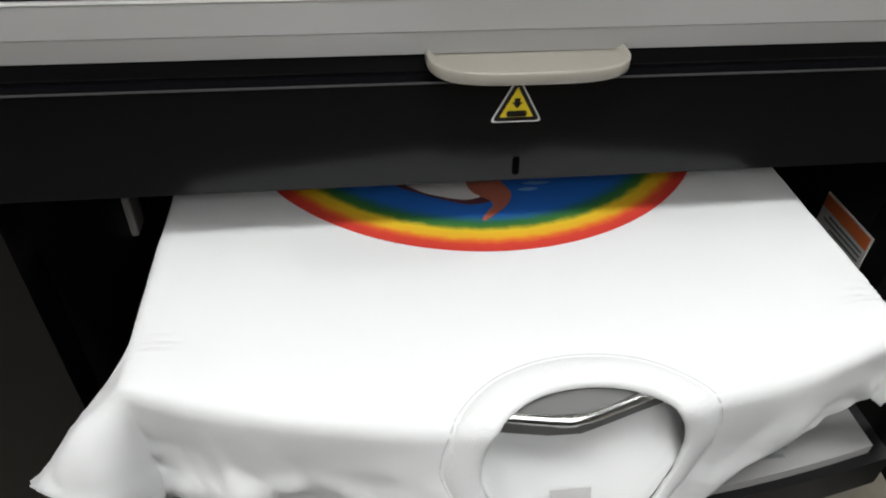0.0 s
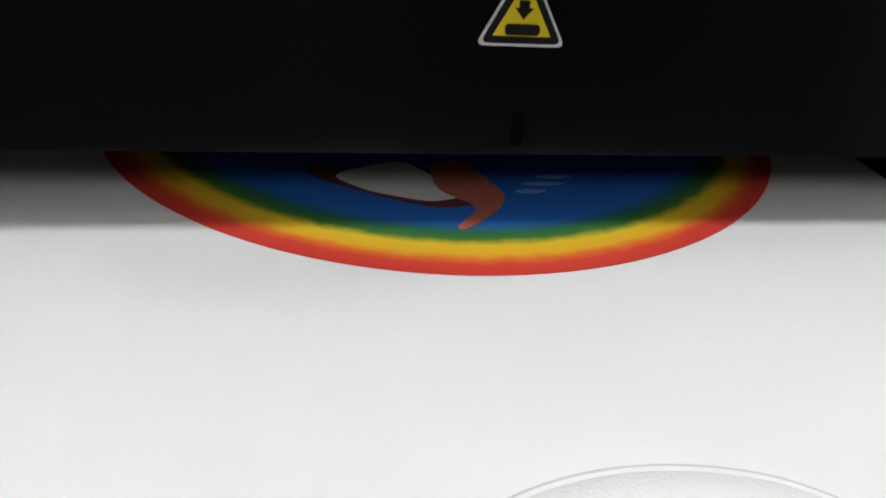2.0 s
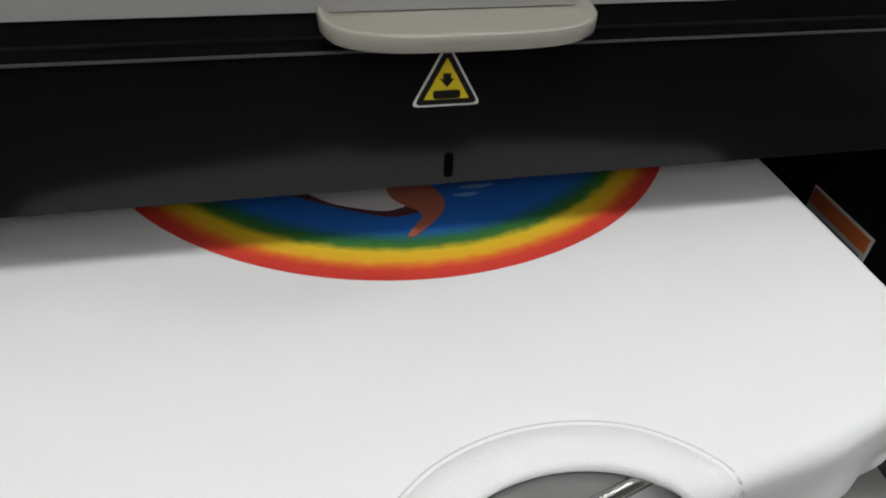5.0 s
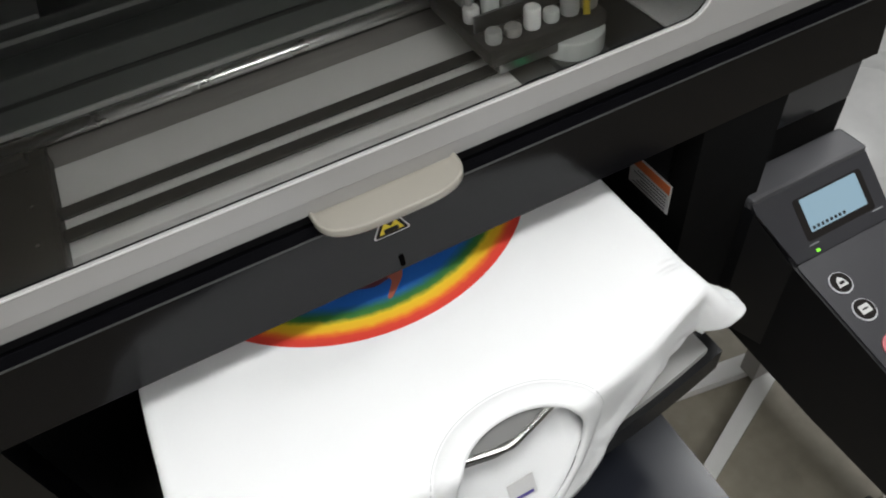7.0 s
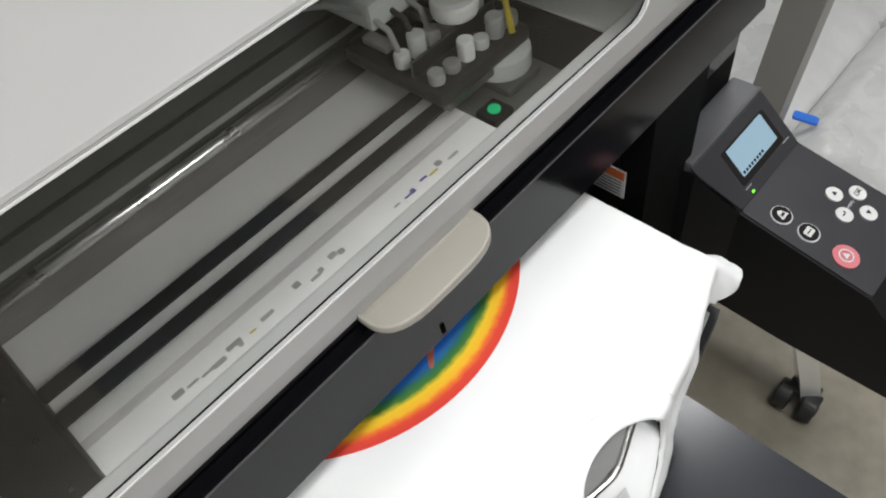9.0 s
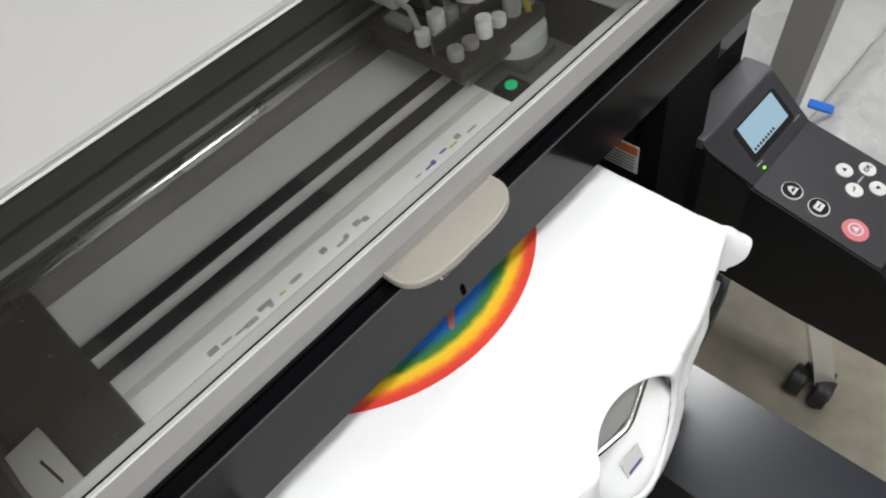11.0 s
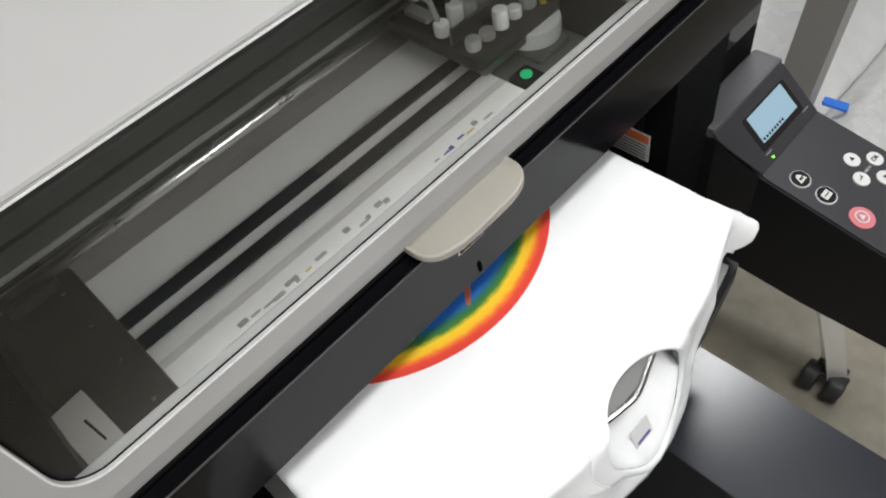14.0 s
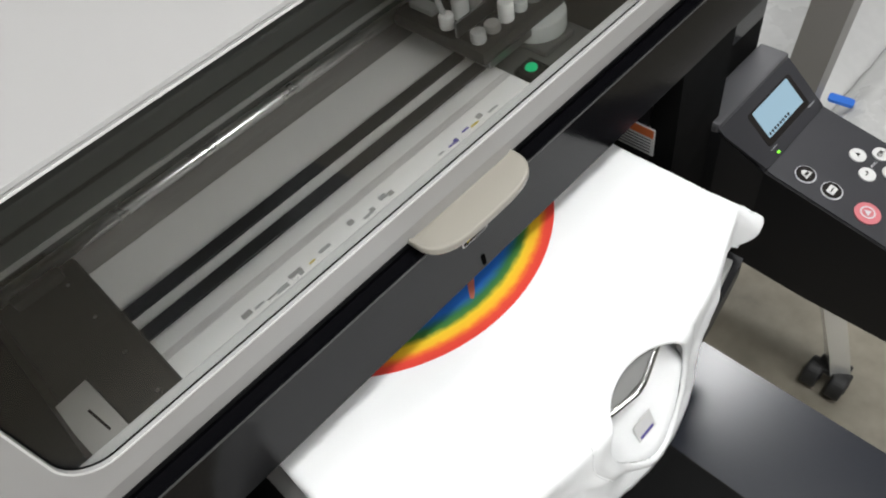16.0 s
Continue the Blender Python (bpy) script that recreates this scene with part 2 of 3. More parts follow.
part("body_rim", box(FX1 - 0.05, FX1 - 0.003, 0.034, 0.60, 1.0705, 1.079), M_BLACK, printer)
part("back_wall", box(-0.215, 0.21, 0.56, 0.60, 0.765, 1.0705), M_BLACK, printer)
part("side_cheek", prism(round_rect(0.2775, 0.3755, 0.9652, 1.0700, 0.002), 0.0342, 0.0362, "y"), M_FASCIA, printer, "glossy black cheek behind the arm")
part("arm_root", prism(round_rect(0.2775, 0.3755, 0.785, 0.9650, 0.002), 0.0342, 0.0362, "y"), M_MATT, printer, "matt black plate behind the arm")
part("tunnel_floor", box(-0.215, 0.21, 0.12, 0.56, 0.765, 0.78), M_BLACK, printer)
# grey strip paints in the highlight along the fascia's top edge
part("edge_highlight", box(FX0 + 0.002, FX1 - 0.002, FY - 0.0008, FY + 0.002, 1.0697, 1.0704), M_GLINT, printer, "pale strip painted as the fascia edge's highlight", matrix=LEAN)
part("wall_clip", box(-0.2148, -0.2095, 0.140, 0.158, 0.905, 0.935), M_POST, printer, bevel=0.002)
part("slot", prism(round_rect(0.0005, 0.0035, 1.0275, 1.036, 0.0012), FY - 0.0004, FY + 0.001, "y"), M_HOLE, printer, matrix=LEAN)

# deck along which the platen travels
part("front_deck", prism(round_rect(-0.165, 0.165, -0.62, 0.13, 0.01), 0.776, 0.80), M_DECK, printer, "dark grey satin deck in front of the opening", bevel=0.002)
# thin black strip down the middle of the deck
part("deck_strip", prism(round_rect(-0.075, 0.068, -0.60, 0.12, 0.01), 0.80, 0.8025), M_MATT, printer, "black strip along the deck", bevel=0.0008)

# inner works under the glass
part("print_bed", box(-0.165, 0.135, 0.064, 0.204, 1.030, 1.034), M_BED, printer, "pale grey ink-stained bed plate", bevel=0.001)
# strip a little darker than the bed, mottled along its length
part("bed_strip", box(-0.164, 0.134, 0.1065, 0.1125, 1.0341, 1.0345), M_STREAK, printer, "darker mottled strip along the bed")
for y in (0.1215, 0.1425):
    part("drive_belt", box(-0.30, 0.29, y, y + 0.011, 1.0385, 1.0405), M_BELT, printer, "flat black rubber belt", bevel=0.0008)
part("bed_ledge", box(-0.165, 0.135, 0.2045, 0.234, 1.026, 1.031), M_LEDGE, printer)
part("guide_rod", cyl(0.0046, (-0.36, 0.212, 1.052), (0.325, 0.212, 1.052), 32), M_ROD, printer, "polished steel guide rod", smooth=True)
part("rear_beam", box(-0.40, 0.325, 0.235, 0.262, 1.035, 1.085), M_BEAM, printer, bevel=0.003)
part("rear_beam", box(-0.40, 0.325, 0.27, 0.31, 1.02, 1.10), M_BEAM, printer, bevel=0.003)
part("rear_beam", box(-0.40, 0.325, 0.3125, 0.36, 1.03, 1.135), M_BEAM, printer, bevel=0.003)
part("inner_back", box(-0.42, 0.325, 0.50, 0.52, 1.0705, 1.24), M_BEAM, printer)
for by, z0, z1 in ((0.2335, 1.046, 1.050), (0.2335, 1.066, 1.069), (0.2685, 1.089, 1.092), (0.311, 1.112, 1.116), (0.311, 1.124, 1.126)):
    part("beam_lip", box(-0.399, 0.324, by, by + 0.0013, z0, z1), M_SILL if z0 != 1.066 else M_DARKMETAL, printer)
part("beam_cover", box(-0.06, 0.02, 0.2675, 0.3105, 1.1005, 1.106), M_SILL, printer, bevel=0.001)
part("beam_cover", box(-0.30, -0.13, 0.2675, 0.3105, 1.1005, 1.104), M_CARR, printer, bevel=0.001)
part("end_floor", box(0.2108, 0.325, 0.058, 0.232, 1.0708, 1.0730), M_CARR, printer, "grey plate at the end of the run", bevel=0.0008)
part("inner_floor", box(-0.215, 0.21, 0.0345, 0.50, 1.0275, 1.0295), M_INNER, printer)
part("front_sill", box(-0.40, 0.325, 0.0375, 0.0555, 1.062, 1.0765), M_SILL, printer, "pale grey inner sill behind the glass", bevel=0.002)
part("end_block", box(-0.235, -0.162, 0.058, 0.215, 1.030, 1.045), M_DARKMETAL, printer, bevel=0.003)
part("end_block", box(-0.32, -0.27, 0.066, 0.18, 1.0708, 1.078), M_DARKMETAL, printer, bevel=0.003)
part("end_block", box(0.140, 0.205, 0.165, 0.225, 1.030, 1.045), M_DARKMETAL, printer, bevel=0.003)
part("end_block", box(0.165, 0.20, 0.100, 0.155, 1.030, 1.036), M_INNER, printer, bevel=0.003)
part("belt_wheel", cyl(0.022, (0.186, 0.125, 1.036), (0.186, 0.125, 1.050), 36), M_FROST, printer, "pale round belt wheel", bevel=0.0015)
part("sensor_block", box(0.1375, 0.156, 0.089, 0.107, 1.030, 1.0355), M_MATT, printer, bevel=0.001)
part("sensor_light", cyl(0.0044, (0.1465, 0.098, 1.0352), (0.1465, 0.098, 1.0375), 20), M_GLED, printer, "glowing green sensor light", bevel=0.0008)
part("violet_tag", box(0.18, 0.198, 0.19, 0.198, 1.0455, 1.047), M_PURPLE, printer)
part("yellow_cable", tube([(-0.36 + 0.012 * k, 0.23 + 0.004 * math.sin(k * 0.8), 1.105 + 0.02 * math.sin(k * 0.45)) for k in range(14)], 0.003), M_CABLE, printer, "thin yellow cable", smooth=True)
# left end: rail bracket, pale plate with a black mark, screws
part("end_plate", prism([(-0.197, 0.110), (-0.194, 0.066), (-0.214, 0.063), (-0.217, 0.108)], 1.056, 1.060), M_POST, printer, "pale grey plate with a black mark", bevel=0.0008)
part("plate_mark", prism([(-0.2035, 0.092), (-0.2010, 0.074), (-0.2022, 0.073), (-0.2050, 0.092)], 1.060, 1.0603), M_INK, printer)
part("plate_post", box(-0.212, -0.202, 0.074, 0.098, 1.045, 1.056), M_DARKMETAL, printer)
part("rail_bracket", box(-0.205, -0.172, 0.200, 0.226, 1.031, 1.052), M_DARKMETAL, printer, "dark rail bracket", bevel=0.003)
for k in range(3):
    part("rib", box(-0.262, -0.222, 0.120 + 0.014 * k, 0.126 + 0.014 * k, 1.0452, 1.050), M_CARR, printer, bevel=0.001)
for k in range(4):
    part("screw", cyl(0.0015, (-0.1745, 0.085 + 0.036 * k, 1.0448), (-0.1745, 0.085 + 0.036 * k, 1.0462), 12), M_CHROME, printer)
# ink marks left along the bed
rng = random.Random(11)
for k in range(26):
    cx = -0.118 + 0.0085 * k + 0.003 * rng.random()
    if k in (8, 9, 15, 16, 17, 18):
        continue
    w, d, y0 = 0.003 + 0.007 * rng.random(), 0.0012 + 0.0030 * rng.random(), 0.0905 + 0.005 * rng.random()
    part("ink_stain", prism(round_rect(cx, cx + w, y0, y0 + d, 0.0004, 3), 1.0341, 1.0343), M_PURPLE if k in (20, 21, 22) else (M_CABLE if k in (6, 23) else (M_POST, M_CARR)[k % 2]), printer)

# carriage, waiting at the end of its run
CO = 0.160
car = part("carriage", box(CO - 0.045, CO + 0.045, 0.112, 0.205, 1.050, 1.062), M_DARKMETAL, printer, "dark print carriage with pale ink dampers", bevel=0.004)
rng = random.Random(4)
for i in range(6):
    for j in range(2):
        cx, cy, hh = CO - 0.036 + 0.0145 * i, 0.124 + 0.030 * j, 1.068 + 0.012 * rng.random()
        part("damper", cyl(0.0056 + 0.001 * rng.random(), (cx, cy, 1.062), (cx, cy, hh), 20), (M_CARR, M_FROST, M_WHITE, M_POST)[(i * 3 + j * 2) % 4], car, bevel=0.002)
for i in range(6):
    x0 = CO - 0.036 + 0.0145 * i
    part("ink_tube", tube([(x0, 0.154, 1.066), (x0, 0.162, 1.086), (x0 - 0.004, 0.178, 1.096), (x0 - 0.014, 0.205, 1.097), (x0 - 0.03, 0.24, 1.090)], 0.0021), (M_CARR, M_DARKMETAL)[i % 2], car, smooth=True)
part("wiring", tube([(CO + 0.03, 0.116, 1.062), (CO + 0.035, 0.125, 1.082), (CO + 0.026, 0.155, 1.092), (CO + 0.01, 0.19, 1.088)], 0.0024), M_CABLE, car, "yellow wiring", smooth=True)
cap = part("end_cap", cyl(0.016, (CO + 0.006, 0.143, 1.082), (CO + 0.006, 0.143, 1.095), 36), M_WHITE, car, "round white cap", bevel=0.004)
part("cap_mark", box(CO + 0.0035, CO + 0.0085, 0.1405, 0.1455, 1.0948, 1.0953), M_GREYINK, cap)
part("clamp_plate", box(CO - 0.042, CO + 0.04, 0.1385, 0.1405, 1.062, 1.074), M_STEEL, car, bevel=0.0006)
part("tube_cover", box(CO - 0.042, CO + 0.030, 0.170, 0.222, 1.084, 1.104), M_FROST, car, "pale translucent tube cover", bevel=0.004)
part("nozzle_guard", box(CO - 0.038, CO + 0.036, 0.114, 0.14, 1.043, 1.050), M_STEEL, car, bevel=0.001)
for k in range(4):
    part("clip", box(CO - 0.034 + 0.02 * k, CO - 0.024 + 0.02 * k, 0.172, 0.196, 1.062, 1.067 + 0.002 * (k % 2)), (M_CARR, M_BLACK)[k % 2], car, bevel=0.001)

# hinged cover: a steep white front with a window, and the roof behind it
CV = Matrix.Translation((0, 0.0215, 1.079)) @ pose(0, 0, 0, -7.5, 0, 0)
cover = part("cover", bmesh.new(), M_COVER, printer, "off-white hinged cover", matrix=CV)
CX0, CX1 = -0.475, 0.376
WX0, WX1, WZ0, WZ1 = -0.217, 0.208, 0.0228, 0.1395


def frame_mesh(outer, inner, y0, y1):
    bm = bmesh.new()
    n = len(outer)
    rows = [[bm.verts.new((a, y, b)) for a, b in loop] for loop, y in ((outer, y0), (inner, y0), (inner, y1), (outer, y1))]
    for a, b in zip(rows, rows[1:] + rows[:1]):
        for i in range(n):
            bm.faces.new((a[i], a[(i + 1) % n], b[(i + 1) % n], b[i]))
    return bm


inner = round_rect(WX0, WX1, WZ0, WZ1, 0.018, 8)
outer = round_rect(CX0, CX1, 0.0094, 0.1415, 0.002, 8)
part("cover_front", frame_mesh(outer, inner, 0.0, 0.0022), M_COVER, cover, bevel=0.0009)
part("cover_lip", prism([(0.0002, 0.0092), (0.006, 0.0092), (0.006, 0.0), (0.0022, 0.0)], CX0, CX1, "x"), M_COVER, cover, "rolled lower lip of the cover", bevel=0.0006)
# dark strip stands in for the shaded gap behind the window frame
part("window_gap", frame_mesh(round_rect(WX0 - 0.002, WX1 + 0.002, WZ0 - 0.002, WZ1 + 0.002, 0.020, 8), round_rect(WX0 + 0.0006, WX1 - 0.0006, WZ0 + 0.0006, WZ1 - 0.0006, 0.0174, 8), 0.00235, 0.0029), M_MATT, cover, "thin dark strip for the gap round the window")
# thin white ring stands in for the highlight on the window's bevel
part("window_glint", frame_mesh(round_rect(WX0 - 0.0010, WX1 + 0.0010, WZ0 - 0.0010, WZ1 + 0.0010, 0.0190, 8), round_rect(WX0 - 0.0001, WX1 + 0.0001, WZ0 - 0.0001, WZ1 + 0.0001, 0.0181, 8), -0.0004, 0.0005), M_WHITE, cover, "white ring drawn for the highlight round the window")
part("window_pane", prism(round_rect(WX0 - 0.003, WX1 + 0.003, WZ0 - 0.003, WZ1 + 0.003, 0.014, 8), 0.0031, 0.0056, "y"), M_GLASS, cover, "grey-tinted clear window").visible_shadow = False
part("cover_roof", prism([(0.0, 0.1417), (0.006, 0.1417), (0.585, 0.264), (0.585, 0.270), (0.0005, 0.1432)], CX0, CX1, "x"), M_COVER, cover, bevel=0.001)
part("cover_side", prism([(0.0045, 0.002), (0.574, 0.002), (0.574, 0.260), (0.0062, 0.1410)], CX0, CX0 + 0.008, "x"), M_COVER, cover, bevel=0.001)
part("cover_side", prism([(0.0045, 0.002), (0.574, 0.002), (0.574, 0.260), (0.0062, 0.1410)], CX1 - 0.008, CX1, "x"), M_COVER, cover, bevel=0.001)
part("cover_back", box(CX0 + 0.008, CX1 - 0.008, 0.575, 0.584, 0.0, 0.260), M_COVER, cover)

# pull handle under the cover's lip
hb = bmesh.new()
hrows = []
for hz, depth, wide in ((1.0752, 0.94, 0.98), (1.0762, 1.0, 1.0), (1.0802, 1.0, 1.0), (1.0807, 0.97, 0.99), (1.0804, 0.90, 0.965), (1.0790, 0.55, 0.93), (1.0782, 0.0, 0.90)):
    row = [hb.verts.new((0.0043 - 0.0405 * wide, 0.026, hz))]
    for k in range(25):
        a = math.pi * (1 - k / 24)
        row.append(hb.verts.new((0.0043 + 0.0405 * wide * math.copysign(abs(math.cos(a)) ** 0.55, math.cos(a)), 0.0215 - 0.0212 * depth * math.sin(a) ** 0.75, hz)))
    row.append(hb.verts.new((0.0043 + 0.0405 * wide, 0.026, hz)))
    hrows.append(row)
for ra, rb in zip(hrows, hrows[1:]):
    for i in range(len(ra)):
        j = (i + 1) % len(ra)
        hb.faces.new((ra[i], ra[j], rb[j], rb[i]))
hb.faces.new(hrows[0][::-1])
hb.faces.new(hrows[-1])
part("handle", hb, M_HANDLE, printer, "cream moulded pull handle with a curved lip", smooth=True)

# warning triangle on the front
tri = [(-0.0105, 1.0515), (0.0115, 1.0515), (0.0005, 1.0715)]


def shrink(pts, d, r=0.0):
    cx, cy = sum(p[0] for p in pts) / len(pts), sum(p[1] for p in pts) / len(pts)
    return [(cx + (x - cx) * (1 - d), cy + (y - cy) * (1 - d)) for x, y in pts]


def rounded(pts, k=0.1, n=4):
    out = []
    for i, p in enumerate(pts):
        p = Vector(p)
        a, b = p.lerp(Vector(pts[i - 1]), k), p.lerp(Vector(pts[(i + 1) % len(pts)]), k)
        for j in range(n + 1):
            t = j / n
            q = a * (1 - t) ** 2 + p * 2 * t * (1 - t) + b * t * t
            out.append((q.x, q.y))
    return out


TZ = 0.0006
tri = [(x, z + TZ) for x, z in tri]
sticker = part("warning_sticker", prism(rounded(tri), FY - 0.0004, FY + 0.0004, "y"), M_OUTLINE, printer, "triangular yellow warning sticker with a white edge", matrix=LEAN)
part("black_border", prism(rounded(shrink(tri, 0.10)), FY - 0.0006, FY, "y"), M_INK, sticker)
part("yellow_field", prism(rounded(shrink(tri, 0.36), 0.02), FY - 0.0008, FY, "y"), M_YELLOW, sticker)
cx = 0.0005
z0 = 1.0515 + TZ
part("press_arrow", prism([(cx - 0.0022, z0 + 0.0088), (cx - 0.0012, z0 + 0.0088), (cx - 0.0012, z0 + 0.0105), (cx + 0.0012, z0 + 0.0105), (cx + 0.0012, z0 + 0.0088), (cx + 0.0022, z0 + 0.0088), (cx, z0 + 0.0062)][::-1], FY - 0.001, FY, "y"), M_INK, sticker)
part("crush_symbol", prism(round_rect(cx - 0.0042, cx + 0.0042, z0 + 0.0026, z0 + 0.0052, 0.0009), FY - 0.001, FY, "y"), M_INK, sticker)

# caution label on the opening's side wall
lab = part("caution_label", box(0.2092, 0.2101, 0.030, 0.075, 0.934, 0.962), M_LABEL, printer, "white caution label with an orange heading")
part("orange_heading", box(0.2088, 0.2095, 0.031, 0.074, 0.953, 0.961), M_ORANGE, lab)
for k in range(5):
    part("text_line", box(0.2089, 0.2095, 0.033, 0.070 - 0.004 * (k % 3), 0.9365 + 0.0032 * k, 0.9377 + 0.0032 * k), M_GREYINK, lab)

# control panel arm
arm_pts = [(0.034, 0.775), (0.034, 0.930), (0.009, 0.9305), (-0.034, 0.893), (-0.145, 0.869), (-0.158, 0.857), (-0.30, 0.80), (-0.30, 0.765), (-0.10, 0.765)]
arm = part("control_arm", prism([(y, z) for y, z in arm_pts], 0.281, 0.381, "x"), M_BLACK, printer, "black arm that carries the control panel", bevel=0.004)


def on_slope(y, off):
    """Height of the arm's sloping faces at y, and the face's tilt in degrees."""
    if y > -0.034:
        t = (y + 0.034) / 0.043
        return 0.893 + t * 0.0375 + off, math.degrees(math.atan2(0.0375, 0.043))
    t = (y + 0.145) / 0.111
    return 0.869 + t * 0.024 + off, math.degrees(math.atan2(0.024, 0.111))


def panel_piece(name, pts, x, y, h, material, parent, label="", bevel=0.0, base=0.0):
    z, tilt = on_slope(y, base)
    ob = part(name, prism(pts, 0, h), material, parent, label, bevel=bevel)
    ob.matrix_world = pose(x, y, z, tilt, 0, 0)
    return ob


# grey skin of the screen housing and of the key field
panel_piece("screen_housing", rounded([(-0.047, -0.0285), (0.048, -0.0285), (0.048, 0.0270), (-0.0625, 0.0270), (-0.0625, 0.0190)], 0.05, 3), 0.331, -0.012, 0.0022, M_GREY_ARM, arm, "dark grey moulded housing", bevel=0.0008)
panel_piece("key_field", round_rect(-0.048, 0.048, -0.0555, 0.0565, 0.003), 0.331, -0.0900, 0.0015, M_GREY_ARM, arm, "dark grey key field", bevel=0.0006)
part("housing_top", box(0.2680, 0.3795, 0.0060, 0.0334, 0.9240, 0.9355), M_TOPLIT, arm, "rounded housing top, its grey lightened for light from above", bevel=0.003)
fb = bmesh.new()
ring = [(0.2808, -0.034), (0.2685, 0.003), (0.2685, 0.0125), (0.2685, 0.0334), (0.2808, 0.0334)]
tops = [0.8925, 0.9245, 0.9295, 0.9295, 0.9295]
lo_ring = [fb.verts.new((x, y, 0.79)) for x, y in ring]
hi_ring = [fb.verts.new((x, y, z)) for (x, y), z in zip(ring, tops)]
for k in range(5):
    fb.faces.new((lo_ring[k], lo_ring[(k + 1) % 5], hi_ring[(k + 1) % 5], hi_ring[k]))
fb.faces.new(lo_ring[::-1])
fb.faces.new(hi_ring)
part("housing_flank", fb, M_BLACK, arm, "black flank of the screen housing")
bez = panel_piece("screen_bezel", round_rect(-0.0335, 0.0335, -0.0180, 0.0155, 0.003), 0.3335, -0.0125, 0.0008, M_INK, arm, base=0.0023)
scr = panel_piece("screen", round_rect(-0.0275, 0.0275, -0.0135, 0.0125, 0.001), 0.3335, -0.0120, 0.0006, M_SCREEN, arm, "small lit blue screen", base=0.0033)
for k in range(8):
    panel_piece("screen_mark", round_rect(-0.0011, 0.0011, -0.0012, 0.0012, 0.0003), 0.309 + 0.0042 * k, -0.0205, 0.0004, M_INK, arm, base=0.0040)
panel_piece("power_lamp", round_rect(-0.0013, 0.0013, -0.0010, 0.0010, 0.0005), 0.305, -0.0325, 0.001, M_LED, arm, "glowing green lamp", base=0.0029)
panel_piece("printed_word", round_rect(-0.0045, 0.0045, -0.0005, 0.0005, 0.0002), 0.304, -0.0285, 0.0003, M_WORD, arm, base=0.0031)
panel_piece("printed_word", round_rect(-0.0050, 0.0050, -0.0005, 0.0005, 0.0002), 0.368, -0.0275, 0.0003, M_WORD, arm, base=0.0031)


def disc(r, n=28):
    return [(r * math.cos(2 * math.pi * k / n), r * math.sin(2 * math.pi * k / n)) for k in range(n)]


def text_on(body, size, m, material, parent, name="printed_word"):
    cu = bpy.data.curves.new(name, "FONT")
    cu.body, cu.size, cu.align_x, cu.align_y, cu.extrude = body, size, "CENTER", "CENTER", 0.00005
    cu.materials.append(material)
    ob = new(name, cu)
    ob.parent = parent
    ob.matrix_world = m
    return ob


def button(x, y, r, face, mark, label):
    rim = panel_piece("button", disc(r), x, y, 0.0012, M_PALEINK if face is M_INK else face, arm, label, bevel=0.0004, base=0.0016)
    if face is M_INK:
        panel_piece("button_face", disc(r * 0.9), x, y, 0.0005, M_INK, rim, base=0.0028)
    z, tilt = on_slope(y, 0.0034)
    ink = M_BUTTON if face is M_INK else (M_PALEINK if face is M_RED_BUTTON else M_INK)
    if mark == "box":
        bm = prism(round_rect(-r * 0.5, r * 0.5, -r * 0.38, r * 0.38, r * 0.1), 0, 0.0004)
    elif mark == "tri":
        bm = prism([(-r * 0.28, -r * 0.2), (r * 0.28, -r * 0.2), (0, r * 0.3)], 0, 0.0004)
    elif mark == "down":
        bm = prism([(-r * 0.28, r * 0.2), (0, -r * 0.3), (r * 0.28, r * 0.2)], 0, 0.0004)
    elif mark == "ring":
        bm = bmesh.new()
        a, b = [[bm.verts.new((p, q, 0.0003)) for p, q in disc(rr)] for rr in (r * 0.58, r * 0.46)]
        for i in range(28):
            bm.faces.new((a[i], a[(i + 1) % 28], b[(i + 1) % 28], b[i]))
        bm = prism([(-r * 0.3, -r * 0.18), (r * 0.3, -r * 0.18), (0, r * 0.32)], 0, 0.0004, bm=bm)
    elif mark == "wedge":
        bm = prism([(-r * 0.5, -r * 0.4), (r * 0.5, -r * 0.4), (r * 0.3, r * 0.25), (0, r * 0.5), (-r * 0.3, r * 0.25)], 0, 0.0004)
    elif mark == "ok":
        text_on("OK", r * 0.85, pose(x, y, z, tilt, 0, 0), ink, rim, "symbol")
        return
    else:
        bm = box(-r * 0.35, r * 0.25, -r * 0.06, r * 0.06, 0, 0.0004)
        box(r * 0.15, r * 0.25, -r * 0.06, r * 0.3, 0, 0.0004, bm)
    mk = part("symbol", bm, ink, rim)
    mk.matrix_world = pose(x, y, z, tilt, 0, 0)
    if mark == "box":
        m2 = part("symbol_arrow", box(-r * 0.3, r * 0.3, -r * 0.06, r * 0.06, 0.0004, 0.0008), M_INK, rim)
        m2.matrix_world = pose(x, y, z, tilt, 0, 0)
        return
    if mark == "wedge":
        m2 = part("symbol_bar", box(-r * 0.25, r * 0.25, -r * 0.2, r * 0.05, 0.0004, 0.0008), M_INK, rim)
        m2.matrix_world = pose(x, y, z, tilt, 0, 0)


button(0.3015, -0.060, 0.0088, M_INK, "wedge", "round black key with a white symbol")
button(0.3015, -0.0835, 0.0088, M_INK, "box", "round black key with a white symbol")
button(0.3015, -0.1145, 0.0105, M_RED_BUTTON, "ring", "round pink stop key")
button(0.350, -0.0815, 0.0070, M_BUTTON, "tri", "round white key")
